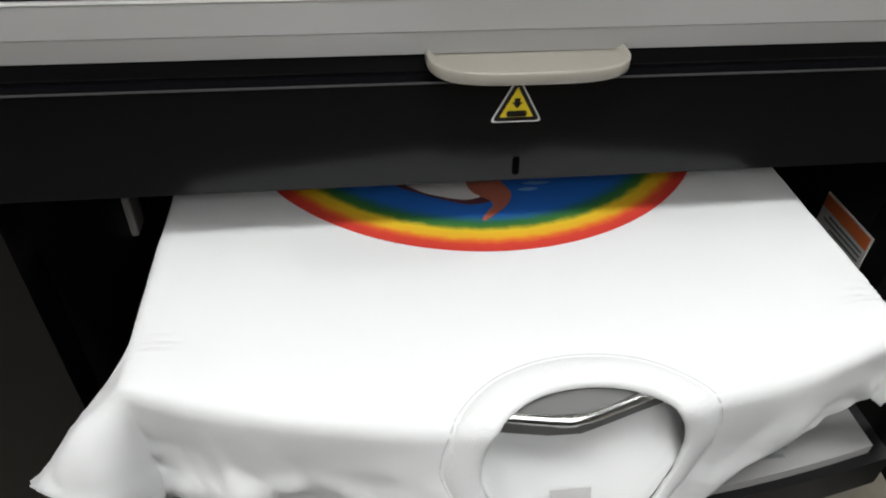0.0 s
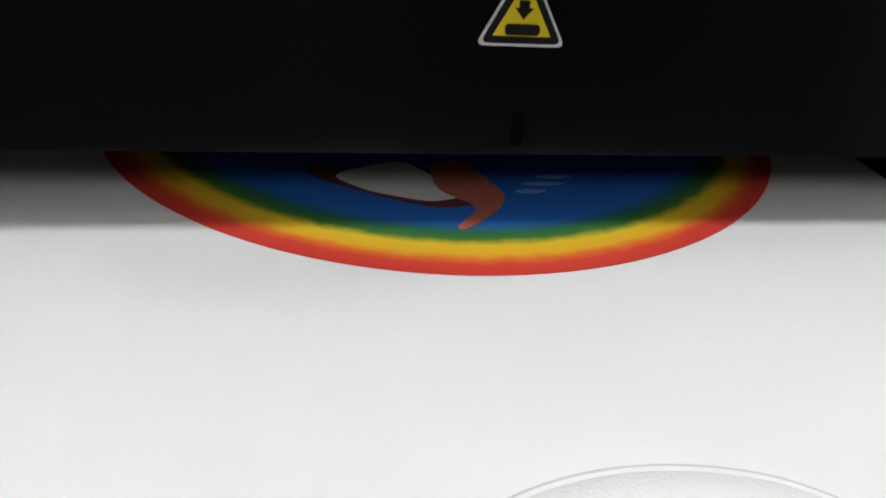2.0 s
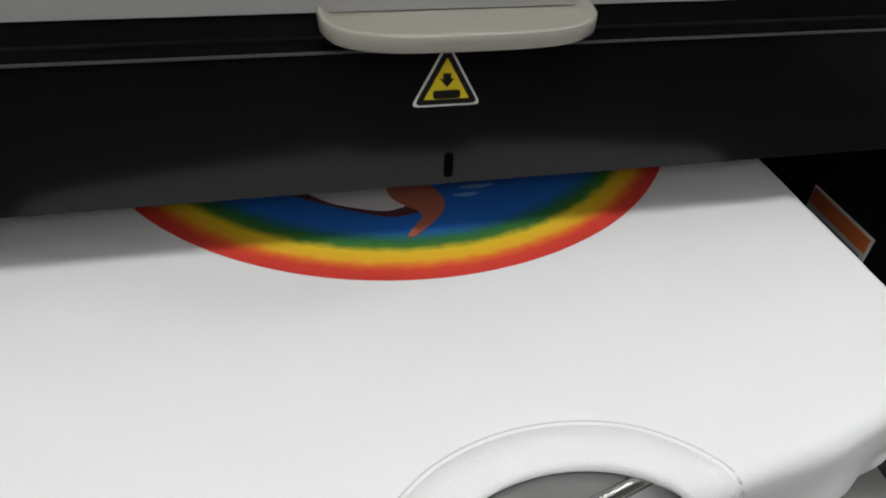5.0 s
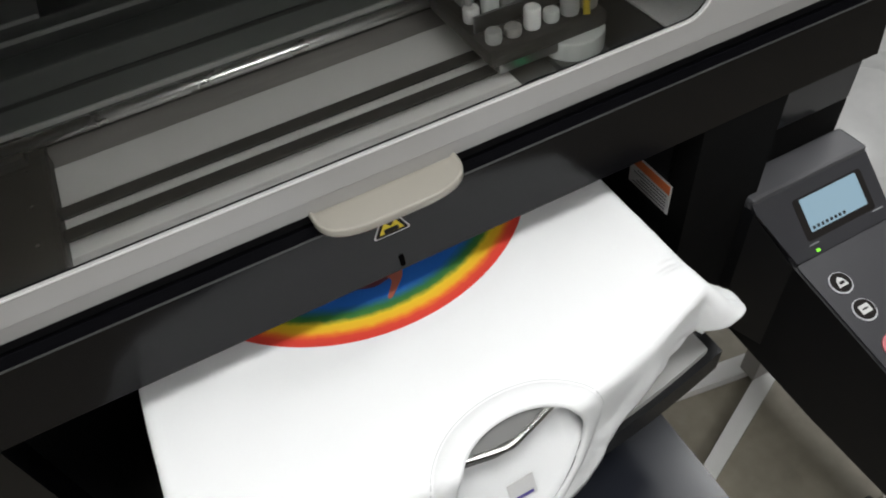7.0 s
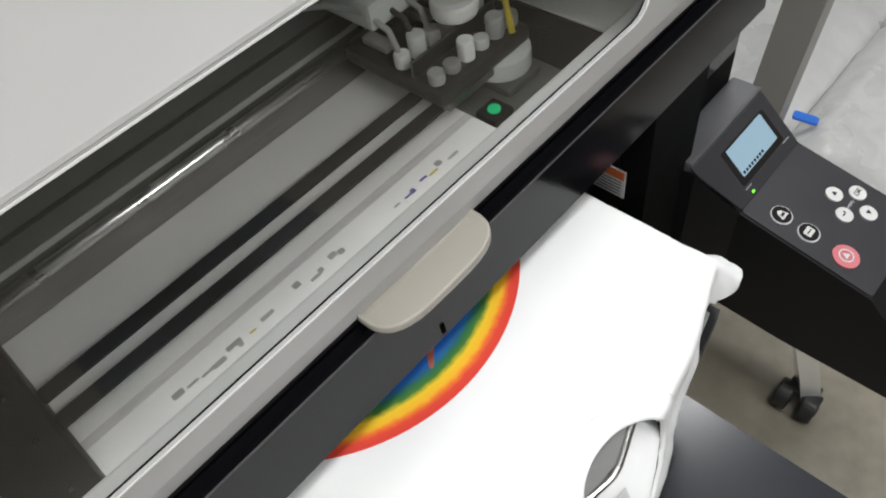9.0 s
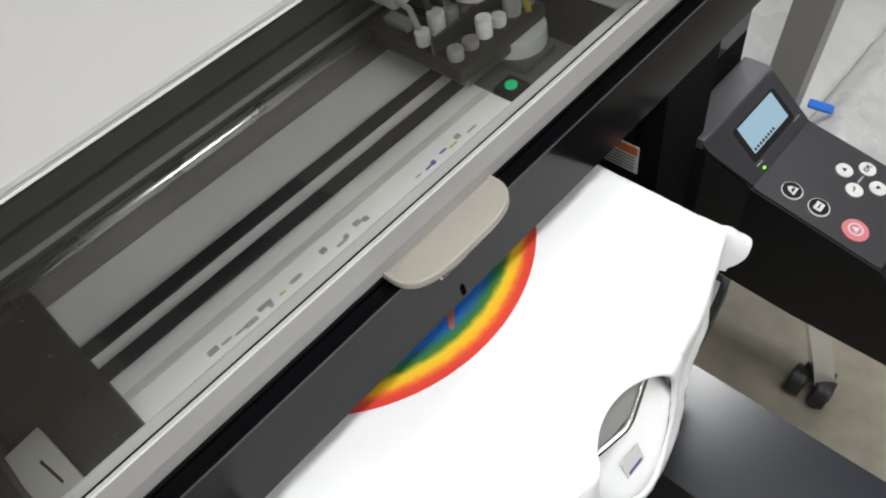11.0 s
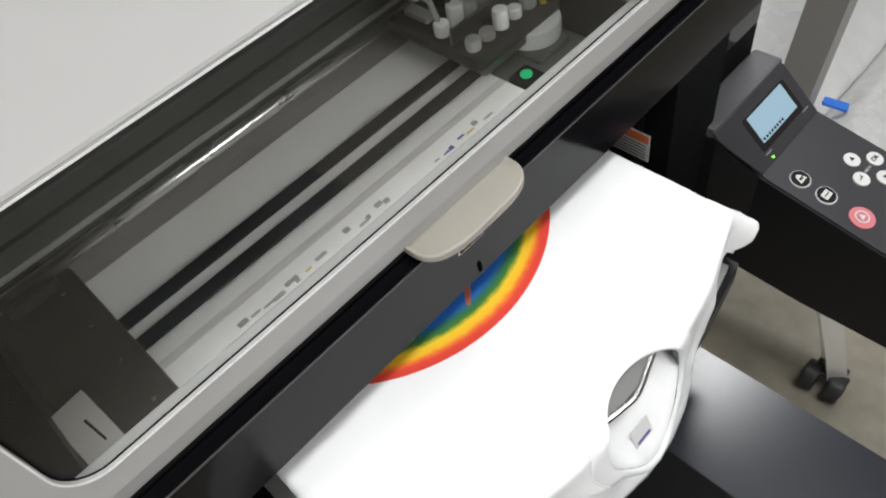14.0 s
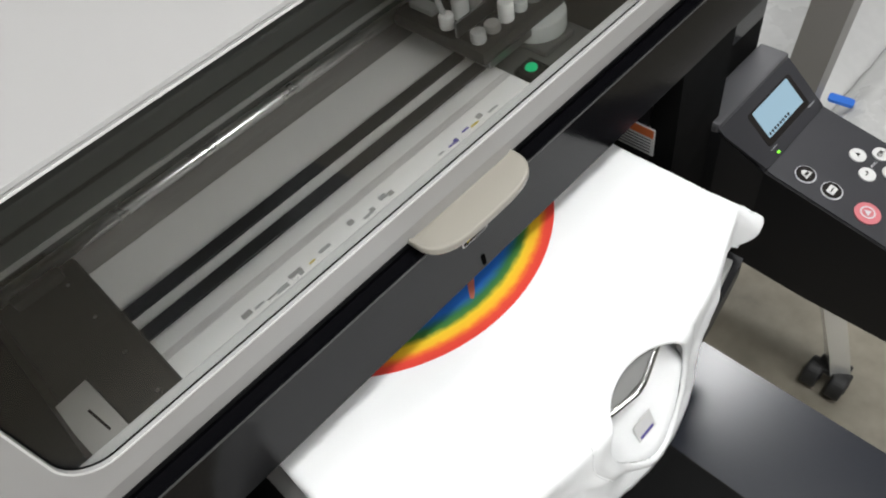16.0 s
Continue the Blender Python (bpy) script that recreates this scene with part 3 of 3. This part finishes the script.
button(0.3370, -0.0965, 0.0070, M_BUTTON, "back", "round white key")
button(0.3645, -0.0950, 0.0070, M_BUTTON, "ok", "round white key")
button(0.352, -0.110, 0.0070, M_BUTTON, "down", "round white key")
mz, mt = on_slope(-0.0958, 0.0017)
text_on("MENU", 0.0034, pose(0.351, -0.0958, mz, mt, 0, 0), M_PALEINK, arm)


part("stand", box(-0.42, 0.33, 0.14, 0.58, 0.0, 0.765), M_BLACK, printer, "black machine stand", bevel=0.004)


# ---------------------------------------------------------------- platen with its tray
PX0, PX1 = -0.146, 0.142


def edge_y(x):
    """Front edge of the platen: gently bowed."""
    return -0.0935 + 0.024 * ((x + 0.002) / 0.135) ** 2


def rim_y(x):
    """The steel rim bows out in the middle."""
    bow = -0.0952 + 0.019 * (1.0 if x > 0.006 else 0.6) * (1 - math.exp(-abs((x - 0.006) / 0.048) ** 1.3)) + 0.012 * (x / 0.135) ** 2
    return max(bow, edge_y(x) + 0.004) if abs(x - 0.006) > 0.06 else bow


platen = thing("platen", "grey shirt platen with a steel front rim on a pale tray", "platen")
pp = [(PX1, 0.33), (PX0, 0.33)]
for k in range(25):
    x = PX0 + (PX1 - PX0) * k / 24
    pp.append((x, rim_y(x) + 0.003))
part("plate", prism(pp, 0.984, 0.9960), M_PLATEN, platen, "grey padded plate", bevel=0.002)
part("front_rim", tube([(PX0 + (PX1 - PX0) * k / 48, rim_y(PX0 + (PX1 - PX0) * k / 48) + 0.0012, 0.9955) for k in range(49)], 0.0019, 12), M_RIM, platen, "polished steel rim", smooth=True)
tp = [(0.166, 0.30), (-0.166, 0.30)]
for k in range(21):
    x = -0.166 + 0.332 * k / 20
    tp.append((x, -0.0865 + 0.018 * (x / 0.166) ** 2))
tray = part("tray", prism(tp, 0.915, 0.921), M_TRAY, platen, "pale grey printed tray", bevel=0.001)
part("tray_bumper", prism([(x * 1.065, y - 0.003) for x, y in tp], 0.893, 0.9145), M_BLACK, platen, "black tray rim", bevel=0.003)
for x0, y0, n, w in ((-0.142, -0.0635, 6, 0.032), (0.064, -0.0765, 6, 0.022), (0.094, -0.0705, 6, 0.034)):
    for k in range(n):
        part("text_line", box(x0, x0 + w * (0.8 + 0.2 * ((k * 7) % 3) / 2), y0 + 0.0045 * k, y0 + 0.0045 * k + 0.0018, 0.9211, 0.9214), M_WORD, tray)
part("rule_line", box(-0.150, -0.045, -0.0675, -0.0669, 0.9211, 0.9214), M_INK, tray)
part("rule_line", box(-0.1455, -0.1449, -0.0665, -0.033, 0.9211, 0.9214), M_INK, tray)
part("pedestal", box(-0.085, 0.085, -0.04, 0.25, 0.806, 0.897), M_BLACK, platen, bevel=0.006)
for sx in (-1, 1):
    part("spacer", box(sx * 0.09 - 0.02, sx * 0.09 + 0.02, 0.0, 0.2, 0.921, 0.984), M_BLACK, platen, bevel=0.003)

# ---------------------------------------------------------------- the shirt
shirt = thing("shirt", "small white cotton shirt stretched over the platen, half printed", "shirt")
HC, HW = 0.010, 0.039


def hole_edge(ang):
    """The neck opening in the cloth's own plane: a across, b from the platen's front edge (b < 0 hangs down)."""
    c, s = math.cos(ang), math.sin(ang)
    w = HW * (1.0 if s > 0 else 1.0 - 0.38 * abs(s) ** 1.5)
    return HC + w * c, -0.022 + (0.0345 * s if s > 0 else 0.050 * s)


def in_hole(a, b):
    ang = math.atan2((b + 0.022) / (0.0345 if b > -0.022 else 0.050), (a - HC) / HW)
    ha, hb_ = hole_edge(ang)
    return math.hypot(a - HC, b + 0.022) / math.hypot(ha - HC, hb_ + 0.022), (ha, hb_)


AL, AR = -0.150, 0.145


FOLDS = [((-0.150, -0.060), (-0.085, -0.036), 0.0060, 0.0050), ((-0.085, -0.036), (-0.050, -0.052), 0.0050, 0.0040), ((-0.128, -0.006), (-0.116, -0.052), 0.0045, 0.0045),
         ((-0.046, -0.030), (-0.022, -0.046), 0.0035, 0.0030), ((-0.060, -0.060), (-0.030, -0.056), 0.0040, 0.0035), ((0.062, -0.006), (0.066, -0.030), 0.0025, 0.0030), ((0.120, -0.004), (0.135, -0.030), 0.0040, 0.0050)]


def folds(a, b):
    """Height of the pinched folds in the hanging cloth: ridges along short lines."""
    h = 0.0
    for (a0, b0), (a1, b1), high, wide in FOLDS:
        da, db = a1 - a0, b1 - b0
        u = min(1.0, max(0.0, ((a - a0) * da + (b - b0) * db) / (da * da + db * db)))
        d = math.hypot(a - a0 - u * da, b - b0 - u * db)
        h += high * math.exp(-(d / wide)) * (0.35 + 0.65 * math.sin(math.pi * min(1.0, max(0.0, u * 0.9 + 0.05))))
    return h


def drape(a, b, lift=0.0):
    """From the cloth's plane to its place over the platen."""
    oa = max(0.0, a - AR) if a > 0 else max(0.0, AL - a)
    side = 1 if a > 0 else -1
    ob_ = max(0.0, -b)
    L = math.hypot(oa, ob_)
    xc = min(max(a, AL), AR)
    y_edge = edge_y(xc)
    y = y_edge + max(0.0, b)
    if L < 1e-9:
        sink = 0.0016 * min(1.0, max(0.0, (0.075 - b) / 0.05)) * noise.noise(Vector((a * 17, b * 23, 2.2))) if b < 0.075 else 0.0
        return Vector((xc, y, 0.9985 + lift - abs(sink)))
    nx, ny = side * oa / L, -ob_ / L
    corner = 2 * abs(nx * ny)
    r = 0.0042
    sleeve = 1 / (1 + math.exp((b - 0.026) / 0.005))
    front = 88 - 10 * math.exp(-((a - HC) / 0.062) ** 4)
    turn = min(L / r, radians(front * ny * ny + (88 - 38 * sleeve) * nx * nx - 12 * corner))
    flat = r * math.sin(turn)
    drop = r * (1 - math.cos(turn))
    rest = max(0.0, L - r * turn)
    flat += rest * math.cos(turn)
    drop += rest * math.sin(turn)
    p = Vector((xc + nx * flat, y + ny * flat, 0.9985 - drop))
    n = Vector((nx * math.sin(turn), ny * math.sin(turn), math.cos(turn)))
    fold = min(1.0, L / 0.03)
    low = min(1.0, L / 0.05)
    wob = 0.0015 * math.sin(a * 95 + 1.3 * math.sin(b * 60)) + 0.005 * noise.noise(Vector((a * 22, b * 14, 0.7))) + low * 0.0042 * (abs(noise.noise(Vector((a * 48 + b * 22, b * 52, 3.7)))) - 0.2) + low * 0.0008 * noise.noise(Vector((a * 130, b * 110, 6.1)))
    wob = (wob + low * folds(a, b)) * (1 - 0.75 * math.exp(-((a - HC) / 0.055) ** 2))
    return p + n * (wob * fold + lift)


def limits(b):
    """How far the cloth reaches to both sides at b: side seams, then the sleeves near the shoulders."""
    if b >= 0.036:
        reach = 0.10 * max(0.0, 1 - (b - 0.036) / 0.05)
    elif b > 0.014:
        reach = 0.10 + 0.90 * min(1.0, (0.036 - b) / 0.020) ** 3
    else:
        reach = max(0.0, 1 - (0.014 - b) / 0.066)
    return -0.166 - 0.080 * reach, 0.156 + 0.070 * reach


def cloth_sheet(name, b0, b1, nb, na, hole, lift, material, label=""):
    bm = bmesh.new()
    grid = []
    for j in range(nb + 1):
        b = b0 + (b1 - b0) * (j / nb)
        lo, hi = limits(b)
        row = []
        for i in range(na + 1):
            a = lo + (hi - lo) * i / na
            bb = b
            if b < 0:
                # shoulder line: hangs lower round the neck
                k = min(1.0, -b / -b0) if b0 < 0 else 0
                neck = math.exp(-((a - HC) / 0.050) ** 2)
                arch = 1 / (1 + math.exp((0.074 - a) / 0.010))
                bb = b * (1 + 0.17 * neck * k - 0.42 * arch * k)
            row.append([a, bb])
        grid.append(row)
    verts = {}
    for j, row in enumerate(grid):
        for i, (a, b) in enumerate(row):
            q, rim = in_hole(a, b) if hole else (9, None)
            if q < 0.93:
                continue
            if q < 1.07:
                a, b = rim
            verts[i, j] = bm.verts.new(drape(a, b, lift))
    for j in range(nb):
        for i in range(na):
            ks = [(i, j), (i + 1, j), (i + 1, j + 1), (i, j + 1)]
            if all(k in verts for k in ks):
                bm.faces.new([verts[k] for k in ks])
    ob = part(name, bm, material, shirt, label, smooth=True)
    mod = ob.modifiers.new("thick", "SOLIDIFY")
    mod.thickness, mod.offset = 0.0012, 1
    return ob


cloth_sheet("front_panel", -0.066, 0.42, 150, 130, True, 0.0, M_SHIRT)

# ribbed collar round the opening
bm = bmesh.new()
rings = []
NR = 96
for k in range(NR):
    ang = 2 * math.pi * k / NR
    ha, hb_ = hole_edge(ang)
    da, db = ha - HC, hb_ + 0.022
    ln = math.hypot(da, db)
    ring = []
    slim = 1.0 if math.sin(ang) > 0 else max(0.42, 1.0 + 1.1 * math.sin(ang))
    for off, up in ((-0.0005, -0.0010), (-0.0010, 0.0010), (0.001, 0.0022), (0.006, 0.0023), (0.0115, 0.0021), (0.0125, 0.0010)):
        ring.append(bm.verts.new(drape(ha + da / ln * off * slim, hb_ + db / ln * off * slim, up * (0.5 + 0.5 * slim))))
    rings.append(ring)
for a, b in zip(rings, rings[1:] + rings[:1]):
    for i in range(5):
        bm.faces.new((a[i], a[i + 1], b[i + 1], b[i]))
part("collar", bm, M_RIB, shirt, "ribbed white collar band", smooth=True)
seam = []
for k in range(61):
    ang = math.pi * (-0.12 + 1.24 * k / 60)
    ha, hb_ = hole_edge(ang)
    da, db = ha - HC, hb_ + 0.022
    ln = math.hypot(da, db)
    off = 0.0136 * (1.0 if math.sin(ang) > 0 else max(0.42, 1.0 + 1.1 * math.sin(ang)))
    seam.append(drape(ha + da / ln * off, hb_ + db / ln * off, 0.0008))
part("collar_seam", tube(seam, 0.0005, 6), M_SEAM, shirt, "stitched seam along the collar", smooth=True)

# the back of the shirt: from under the plate's rim down to the hanging loop of the neck
def loop_point(x):
    """Place on the lower edge of the neck opening, by its x in the cloth's plane."""
    lo, hi = -math.pi, -0.5 * math.pi
    if x > HC:
        lo, hi = 0.0, -0.5 * math.pi
    for _ in range(30):
        mid = (lo + hi) / 2
        if abs(hole_edge(mid)[0] - HC) > abs(x - HC):
            lo = mid
        else:
            hi = mid
    return drape(*hole_edge((lo + hi) / 2), -0.0012)


bm = bmesh.new()
rows = []
for j in range(16):
    v = j / 15
    row = []
    for i in range(61):
        x = -0.150 + 0.295 * i / 60
        inside = 1 - min(1.0, max(0.0, (abs(x - HC) / HW - 0.97) / 0.35))
        low = loop_point(HC + max(-HW * 0.97, min(HW * 0.97, x - HC)))
        by = inside * low.y + (1 - inside) * (edge_y(x) + 0.004)
        bz = inside * low.z + (1 - inside) * 0.955
        top = Vector((x, rim_y(x) + 0.0030, 0.9915))
        wob = 0.0012 * math.sin(x * 62 + v * 4) + 0.0025 * noise.noise(Vector((x * 20, v * 3, 5.1)))
        sag = 0.0130 * math.sin(math.pi * v)
        row.append(bm.verts.new((x, top.y * (1 - v) + by * v + sag + wob * v * (1 - v) * 3, top.z * (1 - v) + bz * v)))
    rows.append(row)
for a, b in zip(rows, rows[1:]):
    for i in range(60):
        bm.faces.new((a[i], a[i + 1], b[i + 1], b[i]))
back = part("back_panel", bm, M_SHIRT, shirt, smooth=True)
back.modifiers.new("thick", "SOLIDIFY").thickness = 0.0008
tag = part("size_tag", box(-0.008, 0.008, -0.0003, 0.0003, -0.007, 0.007), M_LABEL, shirt, "small printed size tag", matrix=pose(0.009, -0.0988, 0.9490, -24, 0, 0))
part("tag_print", box(-0.006, 0.006, -0.0006, -0.0002, -0.0055, -0.0035), M_PURPLE, tag)

# the print: a rainbow ring with a blue field
RP, PCX, PCY = 0.126, -0.002, 0.120
M_PRINT = bpy.data.materials.new("textile_ink_rainbow")
M_PRINT.use_nodes = True
nt = M_PRINT.node_tree
pb = nt.nodes["Principled BSDF"]
pb.inputs["Roughness"].default_value = 0.75
tc = nt.nodes.new("ShaderNodeTexCoord")
ln_ = nt.nodes.new("ShaderNodeVectorMath")
ln_.operation = "LENGTH"
nt.links.new(tc.outputs["Object"], ln_.inputs[0])
dv = nt.nodes.new("ShaderNodeMath")
dv.operation, dv.inputs[1].default_value = "DIVIDE", RP
nt.links.new(ln_.outputs["Value"], dv.inputs[0])
wn = nt.nodes.new("ShaderNodeTexNoise")
wn.inputs["Scale"].default_value = 160
nt.links.new(tc.outputs["Object"], wn.inputs["Vector"])
wm = nt.nodes.new("ShaderNodeMapRange")
wm.inputs["To Min"].default_value, wm.inputs["To Max"].default_value = -0.012, 0.012
nt.links.new(wn.outputs["Fac"], wm.inputs["Value"])
ad = nt.nodes.new("ShaderNodeMath")
nt.links.new(dv.outputs[0], ad.inputs[0])
nt.links.new(wm.outputs[0], ad.inputs[1])
rp = nt.nodes.new("ShaderNodeValToRGB")
STOPS = [(0.0, (0.012, 0.10, 0.48)), (0.55, (0.012, 0.12, 0.52)), (0.792, (0.015, 0.15, 0.58)), (0.822, (0.018, 0.14, 0.20)), (0.842, (0.025, 0.16, 0.045)), (0.864, (0.06, 0.20, 0.03)), (0.890, (0.86, 0.58, 0.02)), (0.924, (0.90, 0.48, 0.02)), (0.944, (0.85, 0.19, 0.02)), (0.964, (0.76, 0.06, 0.03)), (1.0, (0.70, 0.042, 0.03))]
els = rp.color_ramp.elements
while len(els) < len(STOPS):
    els.new(0.5)
for el, (pos, col) in zip(els, STOPS):
    el.position, el.color = pos, (*col, 1)
nt.links.new(ad.outputs[0], rp.inputs[0])
nt.links.new(rp.outputs[0], pb.inputs["Base Color"])
rain = part("rainbow_print", prism(disc(RP, 128), 0, 0.0002), M_PRINT, shirt, "round rainbow print with a blue middle")
rain.matrix_world = Matrix.Translation((PCX, PCY, 0.99995))

M_PW = mat("print_white", (0.75, 0.73, 0.72), 0.8)
M_PR = mat("print_coral", (0.46, 0.13, 0.08), 0.8, vary=0.25, scale=90)
M_PD = mat("print_maroon", (0.10, 0.02, 0.03), 0.8, vary=0.25, scale=90)
M_PB = mat("print_pale_blue", (0.18, 0.36, 0.68), 0.8, vary=0.3, scale=150)


AY = 0.027
for nm, col, lift, pts in (
        ("maroon_shape", M_PD, 0.0003, [(-0.055, 0.030), (-0.049, 0.020), (-0.031, 0.009), (-0.014, 0.001), (0.0, 0.004), (-0.010, 0.016), (-0.03, 0.03)]),
        ("white_shape", M_PW, 0.0006, [(-0.046, 0.023), (-0.034, 0.012), (-0.016, 0.005), (-0.006, 0.008), (-0.012, 0.020), (-0.022, 0.034)]),
        ("coral_shape", M_PR, 0.0009, [(-0.014, 0.032), (-0.013, 0.012), (-0.001, 0.002), (-0.0105, -0.010), (-0.008, -0.0115), (0.004, 0.000), (0.008, 0.009), (0.003, 0.022), (-0.002, 0.034)]),
        ("pale_blue_shape", M_PB, 0.0004, [(0.010, 0.012), (0.017, 0.0105), (0.022, 0.0125), (0.016, 0.0135)]),
        ("pale_blue_shape", M_PB, 0.0004, [(0.013, 0.017), (0.022, 0.0155), (0.030, 0.0175), (0.020, 0.0185)]),
        ("pale_blue_shape", M_PB, 0.0004, [(0.019, 0.022), (0.027, 0.0205), (0.033, 0.0225), (0.025, 0.0235)])):
    part(nm, prism([(x - PCX, y + AY - PCY) for x, y in rounded(pts, 0.33, 5)], 0.0002, 0.0002 + lift * 0.4), col, rain)

# ---------------------------------------------------------------- beyond the arm
cart = thing("rolling_stand", "chrome-legged rolling stand with black casters on the floor", "stand")
lb = bmesh.new()
LEG = [(-0.030, 0.40), (-0.050, 0.31), (-0.076, 0.24), (-0.098, 0.18), (-0.120, 0.12), (-0.134, 0.075), (-0.142, 0.048)]
lrows = []
for ly, lz in LEG:
    lrows.append([lb.verts.new((0.686 + lx, ly + dy, lz)) for lx, dy in ((-0.0115, 0.0138), (0.0115, -0.0138), (0.044, 0.013), (0.021, 0.041))])
for p, q in zip(lrows, lrows[1:]):
    for k in range(4):
        lb.faces.new((p[k], p[(k + 1) % 4], q[(k + 1) % 4], q[k]))
lb.faces.new(lrows[0])
lb.faces.new(lrows[-1][::-1])
part("leg", lb, M_ALU, cart, "curved bright metal leg", bevel=0.003)
part("fork", box(0.676, 0.716, -0.152, -0.096, 0.044, 0.058), M_RUBBER, cart, bevel=0.004)
for y in (-0.146, -0.098):
    part("wheel", cyl(0.030, (0.680, y - 0.014, 0.0302), (0.680, y + 0.014, 0.0302), 28), M_RUBBER, cart, bevel=0.005)
    part("hub", cyl(0.012, (0.680, y - 0.0155, 0.0302), (0.680, y + 0.0155, 0.0302), 20), M_BLACK, cart, bevel=0.001)
part("top_plate", box(0.60, 0.80, -0.10, 0.30, 0.40, 0.412), M_POST, cart, bevel=0.003)
part("base_bar", prism([(0.40, 0.296), (0.40, 0.258), (0.74, 0.205), (0.74, 0.243)], 0.008, 0.032), M_WHITE, cart, "pale base bar", bevel=0.003)
part("base_bar", prism([(0.42, 0.062), (0.44, 0.040), (0.745, 0.172), (0.735, 0.205)], 0.008, 0.030), M_WHITE, cart, "pale base bar", bevel=0.003)
part("base_post", box(0.700, 0.740, 0.188, 0.225, 0.032, 0.40), M_POST, cart, bevel=0.003)

# grey bench leg and the pale packing beyond it
bench = thing("bench", "grey steel bench frame with a slanting leg", "bench")
part("leg", prism([(0.300, 0.0), (0.222, 0.0), (0.172, 0.80), (0.250, 0.80)], 1.19, 1.25, "x"), M_POST, bench, bevel=0.004)
part("leg", prism([(1.30, 0.0), (1.22, 0.0), (1.40, 0.80), (1.48, 0.80)], 1.19, 1.25, "x"), M_POST, bench, bevel=0.004)
part("rail", box(1.19, 1.25, 0.05, 1.50, 0.80, 0.86), M_POST, bench, bevel=0.004)


def crumple(name, x0, x1, y0, y1, z, amp, n, seed):
    bm = bmesh.new()
    g = []
    for j in range(n + 1):
        row = []
        for i in range(n + 1):
            u, v = i / n, j / n
            rim = min(u, v, 1 - u, 1 - v)
            h = z * min(1, rim / 0.06) + amp * noise.noise(Vector((u * 9, v * 9, seed))) + amp * 0.6 * abs(noise.noise(Vector((u * 22, v * 22, seed + 4))))
            row.append(bm.verts.new((x0 + (x1 - x0) * u, y0 + (y1 - y0) * v, max(0.002, h))))
        g.append(row)
    for a, b in zip(g, g[1:]):
        for i in range(n):
            bm.faces.new((a[i], a[i + 1], b[i + 1], b[i]))
    ob = link(name, bm, M_WRAP, smooth=True)
    ob.modifiers.new("thick", "SOLIDIFY").thickness = 0.0015
    return ob


tagged(crumple("plastic_sheet", 1.02, 2.9, -0.9, 0.22, 0.05, 0.035, 90, 2.0), "crumpled cloudy plastic sheet lying on the floor", "plastic sheet")
# second sheet is added to brighten the far floor beside the bench leg
tagged(crumple("plastic_sheet", 1.30, 3.2, 0.21, 1.9, 0.06, 0.025, 70, 7.0), "cloudy plastic sheet added to make the far floor pale", "plastic sheet")
tagged(crumple("plastic_scrap", 0.83, 1.0, -0.36, -0.20, 0.01, 0.02, 30, 9.0), "small clear plastic scrap on the concrete floor", "plastic scrap")
tagged(link("blue_tape", prism(round_rect(-0.030, 0.030, -0.013, 0.013, 0.007), 0, 0.008), M_BLUE, bevel=0.003, matrix=pose(1.358, 0.195, 0.075, 0, 8, -75)), "strip of bright blue tape on the plastic sheet", "tape")
